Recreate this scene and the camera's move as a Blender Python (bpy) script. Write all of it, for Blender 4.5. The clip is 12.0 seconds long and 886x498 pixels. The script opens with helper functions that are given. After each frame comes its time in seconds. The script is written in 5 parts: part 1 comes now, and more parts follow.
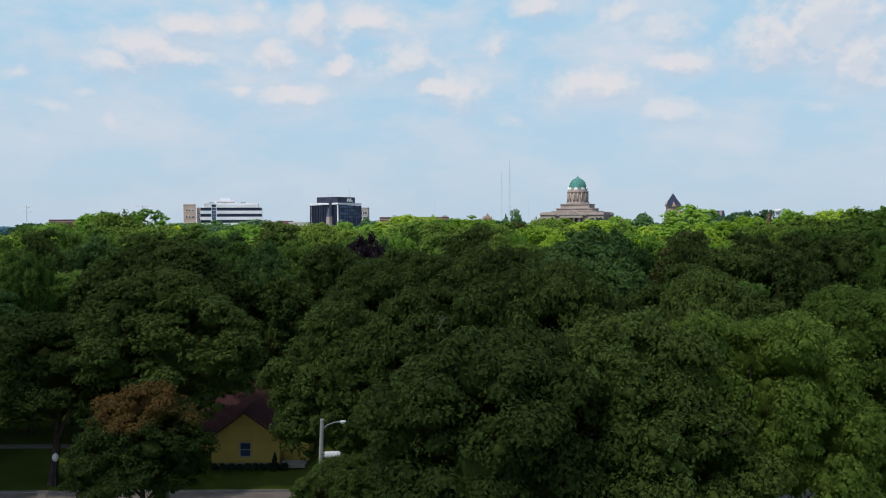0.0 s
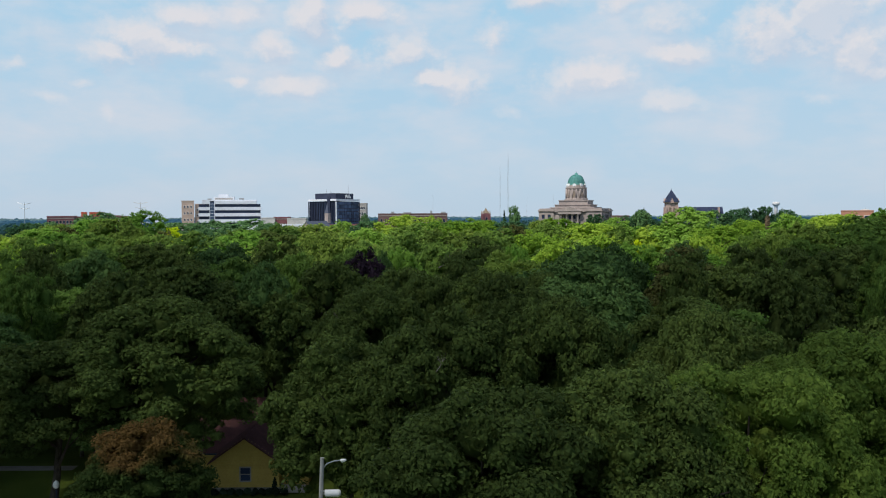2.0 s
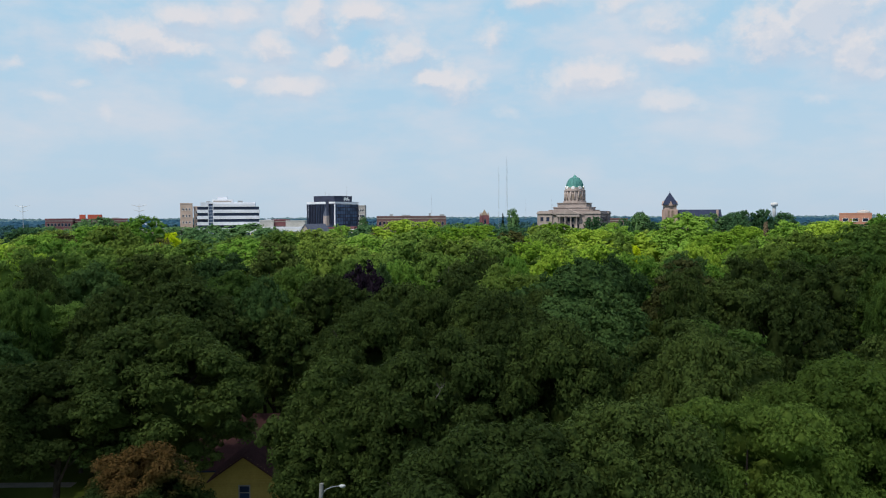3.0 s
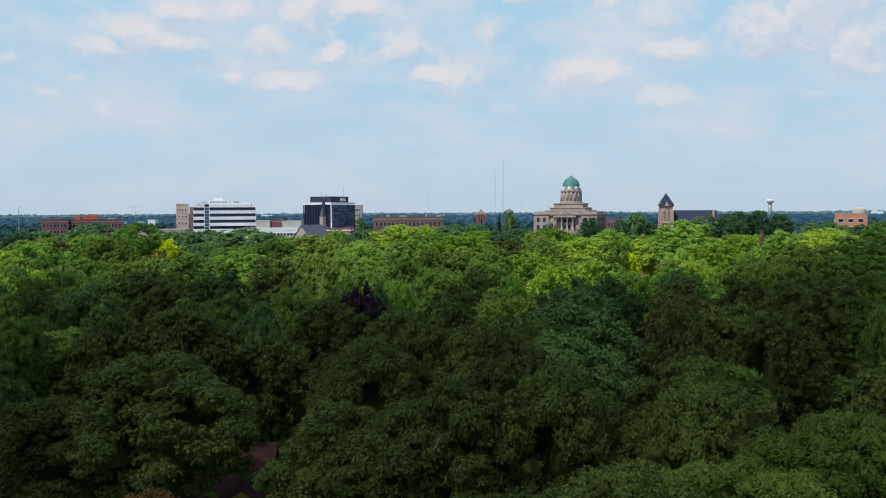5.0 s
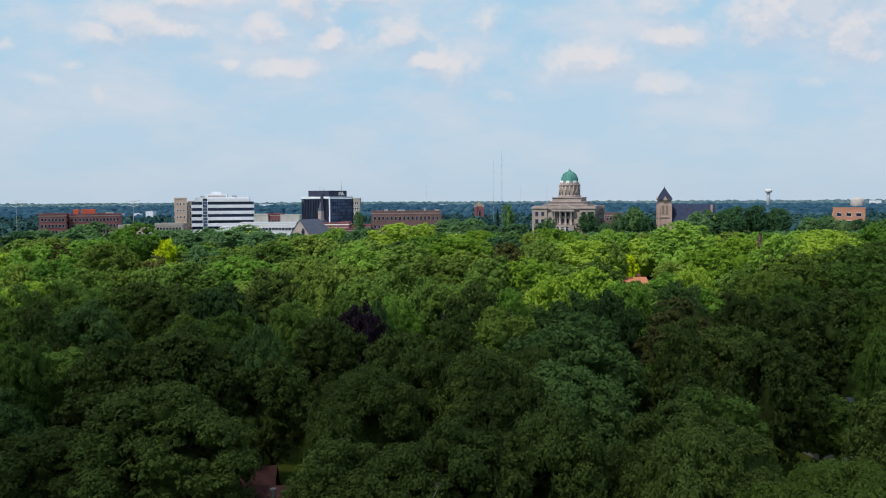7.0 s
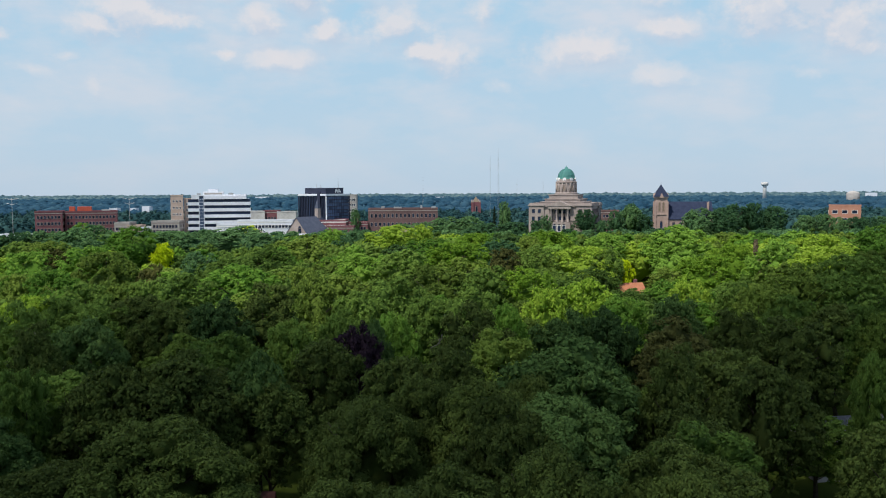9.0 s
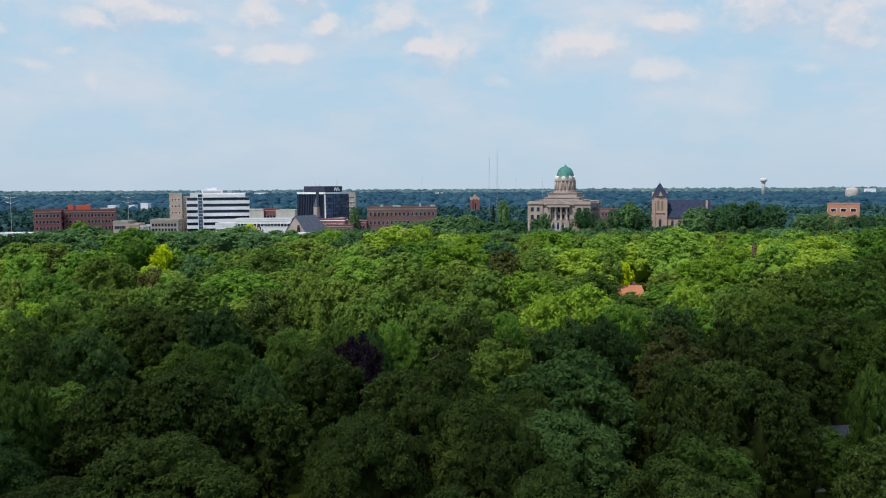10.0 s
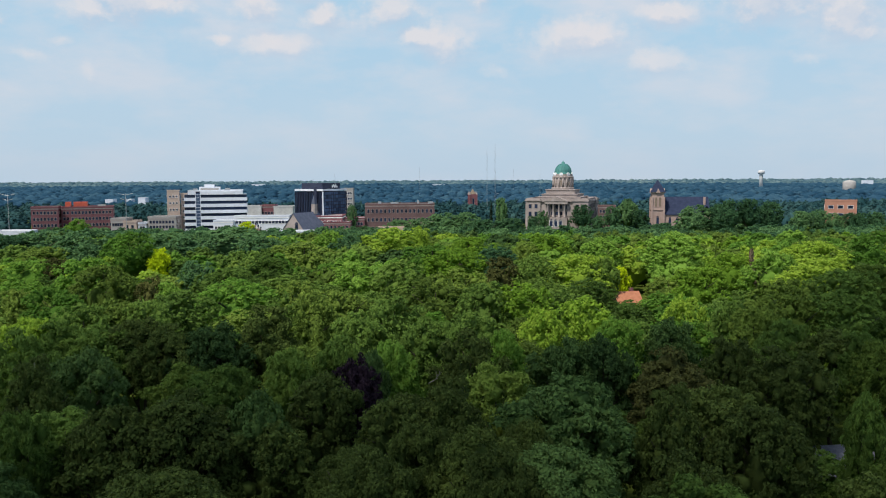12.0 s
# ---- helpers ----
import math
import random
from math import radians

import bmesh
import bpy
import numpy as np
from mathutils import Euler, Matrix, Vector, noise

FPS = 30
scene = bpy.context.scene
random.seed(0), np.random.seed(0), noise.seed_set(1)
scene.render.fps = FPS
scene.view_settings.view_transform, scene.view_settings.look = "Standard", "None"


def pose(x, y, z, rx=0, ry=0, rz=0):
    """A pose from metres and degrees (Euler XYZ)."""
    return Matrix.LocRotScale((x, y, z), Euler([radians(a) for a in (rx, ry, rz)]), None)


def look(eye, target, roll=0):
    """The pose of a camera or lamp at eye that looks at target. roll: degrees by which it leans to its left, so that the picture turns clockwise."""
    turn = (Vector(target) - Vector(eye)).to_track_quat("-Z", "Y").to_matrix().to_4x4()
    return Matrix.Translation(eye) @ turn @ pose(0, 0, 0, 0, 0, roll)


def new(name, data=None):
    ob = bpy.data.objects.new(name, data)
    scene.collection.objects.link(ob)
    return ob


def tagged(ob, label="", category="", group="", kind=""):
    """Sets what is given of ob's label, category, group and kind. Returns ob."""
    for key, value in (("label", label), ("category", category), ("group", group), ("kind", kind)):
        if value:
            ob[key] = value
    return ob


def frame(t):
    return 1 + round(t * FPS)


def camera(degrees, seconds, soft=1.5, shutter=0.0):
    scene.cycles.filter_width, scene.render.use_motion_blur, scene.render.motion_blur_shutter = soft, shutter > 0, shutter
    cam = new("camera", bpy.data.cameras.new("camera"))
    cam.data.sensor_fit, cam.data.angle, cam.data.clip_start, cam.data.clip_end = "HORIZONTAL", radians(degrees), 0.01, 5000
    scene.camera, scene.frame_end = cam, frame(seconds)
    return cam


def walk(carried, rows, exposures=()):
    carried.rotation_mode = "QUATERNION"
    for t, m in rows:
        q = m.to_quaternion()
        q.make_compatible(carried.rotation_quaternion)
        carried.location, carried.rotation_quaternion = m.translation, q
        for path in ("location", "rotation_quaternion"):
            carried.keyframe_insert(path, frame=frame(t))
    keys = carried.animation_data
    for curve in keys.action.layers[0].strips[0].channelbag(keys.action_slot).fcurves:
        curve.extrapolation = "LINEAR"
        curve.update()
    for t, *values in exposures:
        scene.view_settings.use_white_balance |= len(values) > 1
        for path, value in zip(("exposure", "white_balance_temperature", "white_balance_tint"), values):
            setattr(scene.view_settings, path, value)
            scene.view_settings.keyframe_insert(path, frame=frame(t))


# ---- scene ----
# The eye rises straight up beside the wood while it slowly tips down and turns a little to the right.
cam = camera(58.0, 12.0, soft=1.1)
ROLL = 0.27
ROWS = [
    # seconds, x, height, yaw, pitch
    (0.0, 0.0, 22.0, 0.0, -1.944),
    (0.5, -0.015, 22.81, 0.0, -2.51),
    (1.0, -0.029, 23.58, -0.041, -2.631),
    (1.5, -0.044, 24.32, -0.061, -2.631),
    (2.0, -0.058, 25.06, -0.122, -2.55),
    (2.5, -0.073, 25.91, -0.162, -2.55),
    (3.0, -0.087, 26.72, -0.223, -2.55),
    (3.5, -0.102, 27.64, -0.284, -2.55),
    (5.5, -0.16, 31.14, -0.527, -3.116),
    (6.0, -0.175, 32.08, -0.547, -3.338),
    (6.5, -0.19, 33.09, -0.567, -3.56),
    (7.0, -0.204, 34.04, -0.608, -3.75),
    (9.0, -0.263, 37.81, -0.851, -4.367),
    (9.5, -0.277, 38.73, -0.891, -4.528),
    (10.0, -0.292, 39.8, -0.932, -4.709),
    (10.5, -0.306, 40.74, -0.972, -4.898),
    (11.0, -0.321, 41.74, -1.013, -5.051),
    (11.5, -0.335, 42.81, -1.053, -5.211),
    (12.0, -0.35, 43.91, -1.094, -5.392),
]
walk(cam, [(t, pose(x, 0, z, 90 + pitch, ROLL, yaw)) for t, x, z, yaw, pitch in ROWS])

# ---- light: high summer sun from behind on the left, a bright hazy sky with fair-weather clouds ----
SUN_ELEVATION, SUN_AZIMUTH = 60.0, 228.0   # azimuth clockwise from the way the eye looks
SUN_STRENGTH, SKY_STRENGTH = 4.7, 0.15
s_el, s_az = radians(SUN_ELEVATION), radians(SUN_AZIMUTH)
SUN_WAY = Vector((math.cos(s_el) * math.sin(s_az), math.cos(s_el) * math.cos(s_az), math.sin(s_el)))
sun = new("sun", bpy.data.lights.new("sun", "SUN"))
sun.data.energy, sun.data.angle, sun.data.color = SUN_STRENGTH, radians(1.0), (1.0, 0.95, 0.86)
sun.matrix_world = look((0, 0, 300), Vector((0, 0, 300)) - SUN_WAY)


def wire(tree, a, b):
    tree.links.new(a, b)


def node(tree, kind, **inputs):
    n = tree.nodes.new(kind)
    for key, value in inputs.items():
        n.inputs[int(key[1:]) if key[0] == "i" and key[1:].isdigit() else key].default_value = value
    return n


def maths(tree, op, a, b=None, c=None):
    n = tree.nodes.new("ShaderNodeMath")
    n.operation = op
    for i, v in enumerate((a, b, c)):
        if v is None:
            continue
        if isinstance(v, (int, float)):
            n.inputs[i].default_value = v
        else:
            wire(tree, v, n.inputs[i])
    return n.outputs[0]


def vmath(tree, op, a, b):
    n = tree.nodes.new("ShaderNodeVectorMath")
    n.operation = op
    for i, v in enumerate((a, b)):
        if isinstance(v, tuple):
            n.inputs[i].default_value = v
        else:
            wire(tree, v, n.inputs[i])
    return n


def mix(tree, fac, a, b, blend="MIX"):
    n = tree.nodes.new("ShaderNodeMix")
    n.data_type, n.blend_type = "RGBA", blend
    for socket, v in ((n.inputs[0], fac), (n.inputs[6], a), (n.inputs[7], b)):
        if isinstance(v, (int, float)):
            socket.default_value = v
        elif isinstance(v, tuple):
            socket.default_value = (*v, 1)
        else:
            wire(tree, v, socket)
    return n.outputs[2]


def ramp(tree, fac, *stops):
    n = tree.nodes.new("ShaderNodeValToRGB")
    while len(n.color_ramp.elements) < len(stops):
        n.color_ramp.elements.new(0.5)
    for e, (at, col) in zip(n.color_ramp.elements, stops):
        e.position, e.color = at, (*col, 1) if isinstance(col, tuple) else (col, col, col, 1)
    wire(tree, fac, n.inputs[0])
    return n.outputs[0]


def noisy(tree, vector, scale, detail=4.0, rough=0.55):
    n = node(tree, "ShaderNodeTexNoise", Scale=scale, Detail=detail, Roughness=rough)
    if vector is not None:
        wire(tree, vector, n.inputs["Vector"])
    return n.outputs["Fac"]


# fair-weather clouds: bearing, elevation, half width, half height, in milliradians
CLOUDS = (
    (-358, 203, 50, 27), (-318, 198, 36, 16), (-386, 187, 30, 18), (-42, 199, 41, 25),
    (-125, 187, 29, 17), (-206, 200, 29, 15), (-180, 155, 42, 15), (-92, 244, 36, 16),
    (-159, 234, 29, 28), (-6, 162, 41, 12), (24, 158, 36, 24), (115, 260, 31, 15),
    (178, 162, 66, 21), (288, 130, 38, 17), (291, 187, 41, 15), (390, 203, 46, 35),
    (443, 217, 75, 46), (480, 182, 46, 32), (500, 148, 20, 11), (-301, 233, 39, 16),
)
# thin wisps between them
WISPS = (
    (-245, 160, 20, 9), (-220, 258, 13, 15), (-489, 164, 26, 12), (-449, 129, 39, 12),
    (-389, 117, 16, 19), (-422, 147, 22, 7), (65, 217, 34, 34), (273, 224, 63, 29),
    (442, 130, 28, 10), (213, 252, 50, 19), (-239, 231, 50, 22), (82, 125, 31, 13),
)

world = bpy.data.worlds.new("sky")
scene.world = world
world.use_nodes = True
wt = world.node_tree
wt.nodes.clear()
sky = wt.nodes.new("ShaderNodeTexSky")
sky.sky_type, sky.sun_disc = "NISHITA", False
sky.sun_elevation, sky.sun_rotation = s_el, s_az
sky.air_density, sky.dust_density, sky.ozone_density = 1.0, 1.6, 1.4
way = wt.nodes.new("ShaderNodeTexCoord").outputs["Generated"]
sep = wt.nodes.new("ShaderNodeSeparateXYZ")
wire(wt, way, sep.inputs[0])
bearing = maths(wt, "ARCTAN2", sep.outputs[0], sep.outputs[1])
elevation = maths(wt, "ARCSINE", sep.outputs[2])
flat = wt.nodes.new("ShaderNodeCombineXYZ")
wire(wt, bearing, flat.inputs[0])
wire(wt, elevation, flat.inputs[1])
flat = flat.outputs[0]


def heaps(spot):
    """How much cloud stands at a bearing and elevation."""
    nearest = None
    swirl = node(wt, "ShaderNodeTexNoise", Scale=14.0, Detail=5.0, Roughness=0.6)
    wire(wt, spot, swirl.inputs["Vector"])
    swirl = vmath(wt, "MULTIPLY", vmath(wt, "SUBTRACT", swirl.outputs["Color"], (0.5, 0.5, 0.5)).outputs[0], (0.045, 0.036, 0.0)).outputs[0]
    bent = vmath(wt, "ADD", spot, swirl).outputs[0]
    ragged = vmath(wt, "MULTIPLY", spot, (1.0, 1.2, 1.0)).outputs[0]
    for a, e, w, h in CLOUDS + WISPS:
        off = vmath(wt, "SUBTRACT", bent, (a / 1000, e / 1000, 0)).outputs[0]
        off = vmath(wt, "MULTIPLY", off, (830 / w, 760 / h, 0)).outputs[0]
        gone = vmath(wt, "LENGTH", off, (0, 0, 0)).outputs["Value"]
        if (a, e, w, h) in WISPS:
            gone = maths(wt, "ADD", gone, 0.42)
        nearest = gone if nearest is None else maths(wt, "MINIMUM", nearest, gone)
    body = maths(wt, "SUBTRACT", 1.12, maths(wt, "MINIMUM", nearest, 1.5))
    body = maths(wt, "ADD", body, maths(wt, "MULTIPLY", maths(wt, "SUBTRACT", noisy(wt, ragged, 34.0, 8.0, 0.6), 0.5), 1.35))
    wide = noisy(wt, ragged, 9.0, 6.0, 0.6)
    return maths(wt, "ADD", ramp(wt, body, (0.05, 0.0), (0.80, 0.95)), ramp(wt, wide, (0.47, 0.0), (0.72, 0.5)))


heaped = heaps(flat)
above = heaps(vmath(wt, "ADD", flat, (-0.006, 0.016, 0.0)).outputs[0])
veil = noisy(wt, vmath(wt, "MULTIPLY", flat, (1.0, 2.4, 1.0)).outputs[0], 6.5, 5.0, 0.55)
bright_top = ramp(wt, maths(wt, "ADD", 0.5, maths(wt, "MULTIPLY", maths(wt, "SUBTRACT", heaped, above), 0.8)), (0.25, 0.0), (0.8, 1.0))
thin = ramp(wt, veil, (0.42, 0.0), (0.66, 1.0))
low = ramp(wt, elevation, (0.0, 1.0), (0.24, 0.0))
HAZE = (0.55, 0.67, 0.80)
CLOUD = mix(wt, bright_top, (0.56, 0.65, 0.78), (0.83, 0.795, 0.81))
clear = node(wt, "ShaderNodeBackground", Strength=SKY_STRENGTH)
wire(wt, sky.outputs[0], clear.inputs["Color"])
tone = mix(wt, thin, (0.42, 0.67, 0.86), (0.70, 0.75, 0.83))
tone = mix(wt, maths(wt, "MULTIPLY", low, 0.85), tone, HAZE)
thick = maths(wt, "MINIMUM", maths(wt, "MULTIPLY", heaped, ramp(wt, elevation, (0.05, 0.0), (0.17, 0.86))), 0.86)
tone = mix(wt, thick, tone, CLOUD)
cloudy = node(wt, "ShaderNodeBackground", Strength=0.945)
wire(wt, tone, cloudy.inputs["Color"])
both = node(wt, "ShaderNodeMixShader")
wire(wt, ramp(wt, elevation, (0.26, 0.94), (0.85, 0.12)), both.inputs[0])
wire(wt, clear.outputs[0], both.inputs[1])
wire(wt, cloudy.outputs[0], both.inputs[2])
wire(wt, both.outputs[0], wt.nodes.new("ShaderNodeOutputWorld").inputs[0])
scene.view_settings.exposure = 0.0

# ---- materials ----
def surface(name, low, high, scale=1.0, rough=0.8, metal=0.0, bump=0.15, fine=8.0, wear=None, piece=0.0):
    """A plain material: two colours mixed by noise at two scales, with fine relief. piece: how much single objects differ."""
    m = bpy.data.materials.new(name)
    m.use_nodes = True
    t = m.node_tree
    b = t.nodes["Principled BSDF"]
    where = t.nodes.new("ShaderNodeTexCoord").outputs["Object"]
    broad, grain = noisy(t, where, scale, 4.0), noisy(t, where, scale * fine, 3.0)
    f = maths(t, "ADD", maths(t, "MULTIPLY", broad, 0.65), maths(t, "MULTIPLY", grain, 0.35))
    col = ramp(t, f, (0.34, low), (0.66, high))
    if wear:
        col = mix(t, ramp(t, noisy(t, where, scale * 2.3, 6.0, 0.7), (0.56, 0.0), (0.74, 0.7)), col, wear)
    if piece:
        info = t.nodes.new("ShaderNodeObjectInfo").outputs["Random"]
        col = mix(t, maths(t, "MULTIPLY", info, piece), col, tuple(c * 0.45 for c in low))
    wire(t, col, b.inputs["Base Color"])
    b.inputs["Roughness"].default_value, b.inputs["Metallic"].default_value = rough, metal
    b.inputs["Specular IOR Level"].default_value = 0.08 if rough > 0.84 else 0.35
    if bump:
        n = node(t, "ShaderNodeBump", Strength=bump, Distance=0.05)
        wire(t, grain, n.inputs["Height"])
        wire(t, n.outputs[0], b.inputs["Normal"])
    return m


def foliage(name, dark, mid, light, patch=0.09, through_light=0.2, tree_vary=0.7, other=None, above=None):
    """Leaves: colour varies from leaf to leaf, from bough to bough and from tree to tree; some light passes through."""
    m = bpy.data.materials.new(name)
    m.use_nodes = True
    t = m.node_tree
    b = t.nodes["Principled BSDF"]
    leaf = t.nodes.new("ShaderNodeNewGeometry").outputs["Random Per Island"]
    place = t.nodes.new("ShaderNodeNewGeometry").outputs["Position"]
    bough = noisy(t, place, patch, 3.0)
    own = t.nodes.new("ShaderNodeObjectInfo").outputs["Random"]
    tint = t.nodes.new("ShaderNodeAttribute")
    tint.attribute_name = "tint"
    own = maths(t, "FRACT", maths(t, "ADD", own, tint.outputs["Fac"]))
    f = maths(t, "ADD", maths(t, "MULTIPLY", maths(t, "SUBTRACT", leaf, 0.2), 0.4), maths(t, "MULTIPLY", bough, 0.9))
    twig = noisy(t, place, 1.7, 2.0, 0.7)
    f = maths(t, "ADD", f, maths(t, "MULTIPLY", maths(t, "SUBTRACT", twig, 0.5), 0.55))
    f = maths(t, "ADD", f, maths(t, "MULTIPLY", maths(t, "SUBTRACT", own, 0.45), tree_vary))
    col = ramp(t, f, (0.25, dark), (0.6, mid), (0.95, light))
    if other:
        patchy = noisy(t, place, 0.25, 2.0)
        if above is not None:
            high = t.nodes.new("ShaderNodeSeparateXYZ")
            wire(t, place, high.inputs[0])
            patchy = maths(t, "ADD", patchy, maths(t, "MULTIPLY", maths(t, "SUBTRACT", high.outputs[2], above), 0.12))
        col = mix(t, ramp(t, patchy, (0.46, 0.0), (0.62, 0.8)), col, other)
    wire(t, col, b.inputs["Base Color"])
    b.inputs["Roughness"].default_value = 0.75
    b.inputs["Specular IOR Level"].default_value = 0.04
    n = node(t, "ShaderNodeBump", Strength=0.4, Distance=0.3)
    wire(t, twig, n.inputs["Height"])
    wire(t, n.outputs[0], b.inputs["Normal"])
    tr = node(t, "ShaderNodeBsdfTranslucent")
    wire(t, mix(t, 0.5, col, light), tr.inputs["Color"])
    mx = node(t, "ShaderNodeMixShader", Fac=through_light)
    wire(t, b.outputs[0], mx.inputs[1])
    wire(t, tr.outputs[0], mx.inputs[2])
    wire(t, mx.outputs[0], t.nodes["Material Output"].inputs["Surface"])
    return m


# near kinds darker, far kinds brighter: part of shade and sun is in these colours
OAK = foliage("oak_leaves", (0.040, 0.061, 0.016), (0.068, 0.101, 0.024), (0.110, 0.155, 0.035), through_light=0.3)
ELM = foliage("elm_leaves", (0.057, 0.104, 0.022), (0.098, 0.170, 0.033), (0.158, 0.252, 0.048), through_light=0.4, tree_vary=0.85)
BRONZE = foliage("bronze_leaves", (0.046, 0.052, 0.016), (0.074, 0.082, 0.024), (0.110, 0.116, 0.034))
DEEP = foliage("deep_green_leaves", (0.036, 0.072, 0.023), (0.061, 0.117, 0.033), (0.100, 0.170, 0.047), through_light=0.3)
# haze and shade at the town's edge, put into leaf colour
SHADE = foliage("hazed_shaded_leaves", (0.038, 0.092, 0.042), (0.066, 0.146, 0.062), (0.116, 0.220, 0.082), through_light=0.35, tree_vary=0.95)
OLIVE = foliage("olive_leaves", (0.072, 0.115, 0.022), (0.124, 0.190, 0.034), (0.194, 0.278, 0.050), through_light=0.4)
# teal tint is haze put into the leaf colour, halfway to the far woods
TEAL = foliage("town_wood_haze_teal", (0.016, 0.052, 0.058), (0.029, 0.076, 0.080), (0.050, 0.110, 0.102), through_light=0.3)
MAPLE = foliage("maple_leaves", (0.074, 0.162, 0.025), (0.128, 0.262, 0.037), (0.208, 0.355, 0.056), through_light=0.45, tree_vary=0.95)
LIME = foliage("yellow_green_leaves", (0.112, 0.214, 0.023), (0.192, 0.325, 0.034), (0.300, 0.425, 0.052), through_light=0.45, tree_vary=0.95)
GOLD = foliage("golden_leaves", (0.30, 0.40, 0.010), (0.46, 0.58, 0.014), (0.58, 0.68, 0.02), through_light=0.4)
PLUM = foliage("purple_leaves", (0.010, 0.006, 0.011), (0.016, 0.010, 0.017), (0.027, 0.017, 0.026), through_light=0.1)
RUST = foliage("rusting_leaves", (0.034, 0.056, 0.015), (0.060, 0.092, 0.022), (0.100, 0.132, 0.032), other=(0.165, 0.085, 0.028), above=9.0, through_light=0.3)
NEEDLE = foliage("conifer_needles", (0.012, 0.024, 0.016), (0.020, 0.036, 0.022), (0.032, 0.054, 0.030), through_light=0.06)
DRY = foliage("dry_conifer_needles", (0.075, 0.062, 0.036), (0.115, 0.092, 0.055), (0.160, 0.125, 0.080), through_light=0.1)
# paler still: thick haze and far sunlight are put into the colour
HAZEWOOD = foliage("horizon_wood_haze_pale", (0.050, 0.105, 0.135), (0.095, 0.165, 0.190), (0.160, 0.230, 0.235), patch=0.004, tree_vary=0.5, through_light=0.3)
# blue of distance haze is painted into these leaves
HAZY_WOODS = foliage("far_wood_haze_blue", (0.014, 0.050, 0.088), (0.027, 0.078, 0.128), (0.052, 0.116, 0.160), patch=0.006, tree_vary=0.4, through_light=0.3)
BARK = surface("bark", (0.030, 0.025, 0.020), (0.075, 0.064, 0.050), 3.0, 0.95, bump=0.6)
DEADWOOD = surface("dead_wood", (0.12, 0.105, 0.085), (0.22, 0.20, 0.17), 3.0, 0.9)
GRASS = surface("grass", (0.048, 0.074, 0.010), (0.085, 0.115, 0.018), 0.22, 0.95, bump=0.5, fine=30, wear=(0.055, 0.066, 0.010))
ASPHALT = surface("worn_paving", (0.20, 0.172, 0.155), (0.30, 0.262, 0.238), 0.5, 0.92, fine=24, wear=(0.16, 0.14, 0.13))
CONCRETE = surface("concrete", (0.17, 0.16, 0.145), (0.28, 0.265, 0.24), 0.8, 0.9, wear=(0.12, 0.115, 0.10))
WHITE = surface("white_paint", (0.66, 0.66, 0.64), (0.82, 0.82, 0.80), 0.9, 0.6, bump=0.05)
PANEL = surface("white_facade_panel", (0.60, 0.62, 0.68), (0.74, 0.77, 0.84), 0.12, 0.55, bump=0.04, wear=(0.52, 0.52, 0.53))
SIDING = surface("yellow_siding", (0.30, 0.21, 0.042), (0.40, 0.29, 0.062), 0.7, 0.75, bump=0.1, piece=0.12)
SHINGLE = surface("maroon_shingle", (0.060, 0.030, 0.028), (0.098, 0.046, 0.043), 1.4, 0.95, bump=0.4, fine=12)
GREYSHINGLE = surface("grey_shingle", (0.11, 0.11, 0.125), (0.20, 0.20, 0.22), 1.4, 0.95, bump=0.4, fine=12)
TERRACOTTA = surface("terracotta_tile", (0.30, 0.12, 0.07), (0.44, 0.19, 0.11), 1.2, 0.9, bump=0.4)
SLATE = surface("slate", (0.020, 0.027, 0.054), (0.036, 0.046, 0.082), 0.5, 0.95, bump=0.2)
BLUESLATE = surface("blue_grey_slate", (0.062, 0.074, 0.110), (0.098, 0.112, 0.155), 0.5, 0.9, bump=0.2, wear=(0.05, 0.058, 0.085))
LIMESTONE = surface("limestone", (0.25, 0.212, 0.200), (0.38, 0.325, 0.305), 0.16, 0.9, bump=0.2, wear=(0.23, 0.19, 0.16))
TANSTONE = surface("tan_stone", (0.33, 0.235, 0.205), (0.44, 0.33, 0.29), 0.2, 0.9, bump=0.2, wear=(0.27, 0.19, 0.15))
BRICK = surface("red_brick", (0.165, 0.070, 0.082), (0.235, 0.105, 0.116), 0.25, 0.92, fine=20, wear=(0.14, 0.058, 0.064))
BRIGHTBRICK = surface("orange_brick", (0.34, 0.165, 0.12), (0.44, 0.23, 0.165), 0.25, 0.92, fine=20)
DARKBRICK = surface("brown_brick", (0.128, 0.080, 0.080), (0.182, 0.114, 0.110), 0.25, 0.92, fine=20, wear=(0.10, 0.058, 0.058))
REDPAINT = surface("red_paint", (0.42, 0.075, 0.045), (0.52, 0.11, 0.065), 0.3, 0.8)
TANBRICK = surface("tan_brick", (0.42, 0.32, 0.265), (0.55, 0.43, 0.36), 0.25, 0.92, fine=20)
GREYWALL = surface("grey_render", (0.30, 0.28, 0.27), (0.42, 0.40, 0.38), 0.2, 0.9)
COPPER = surface("green_copper", (0.040, 0.150, 0.140), (0.070, 0.225, 0.205), 0.25, 0.75, wear=(0.04, 0.14, 0.125))
DARKMETAL = surface("dark_metal", (0.014, 0.019, 0.042), (0.026, 0.034, 0.066), 0.2, 0.7, 0.0)
STEEL = surface("galvanised_steel", (0.30, 0.31, 0.32), (0.44, 0.45, 0.46), 0.5, 0.5, 0.6)
POLEWOOD = surface("pale_pole", (0.30, 0.29, 0.27), (0.44, 0.43, 0.40), 1.2, 0.9)
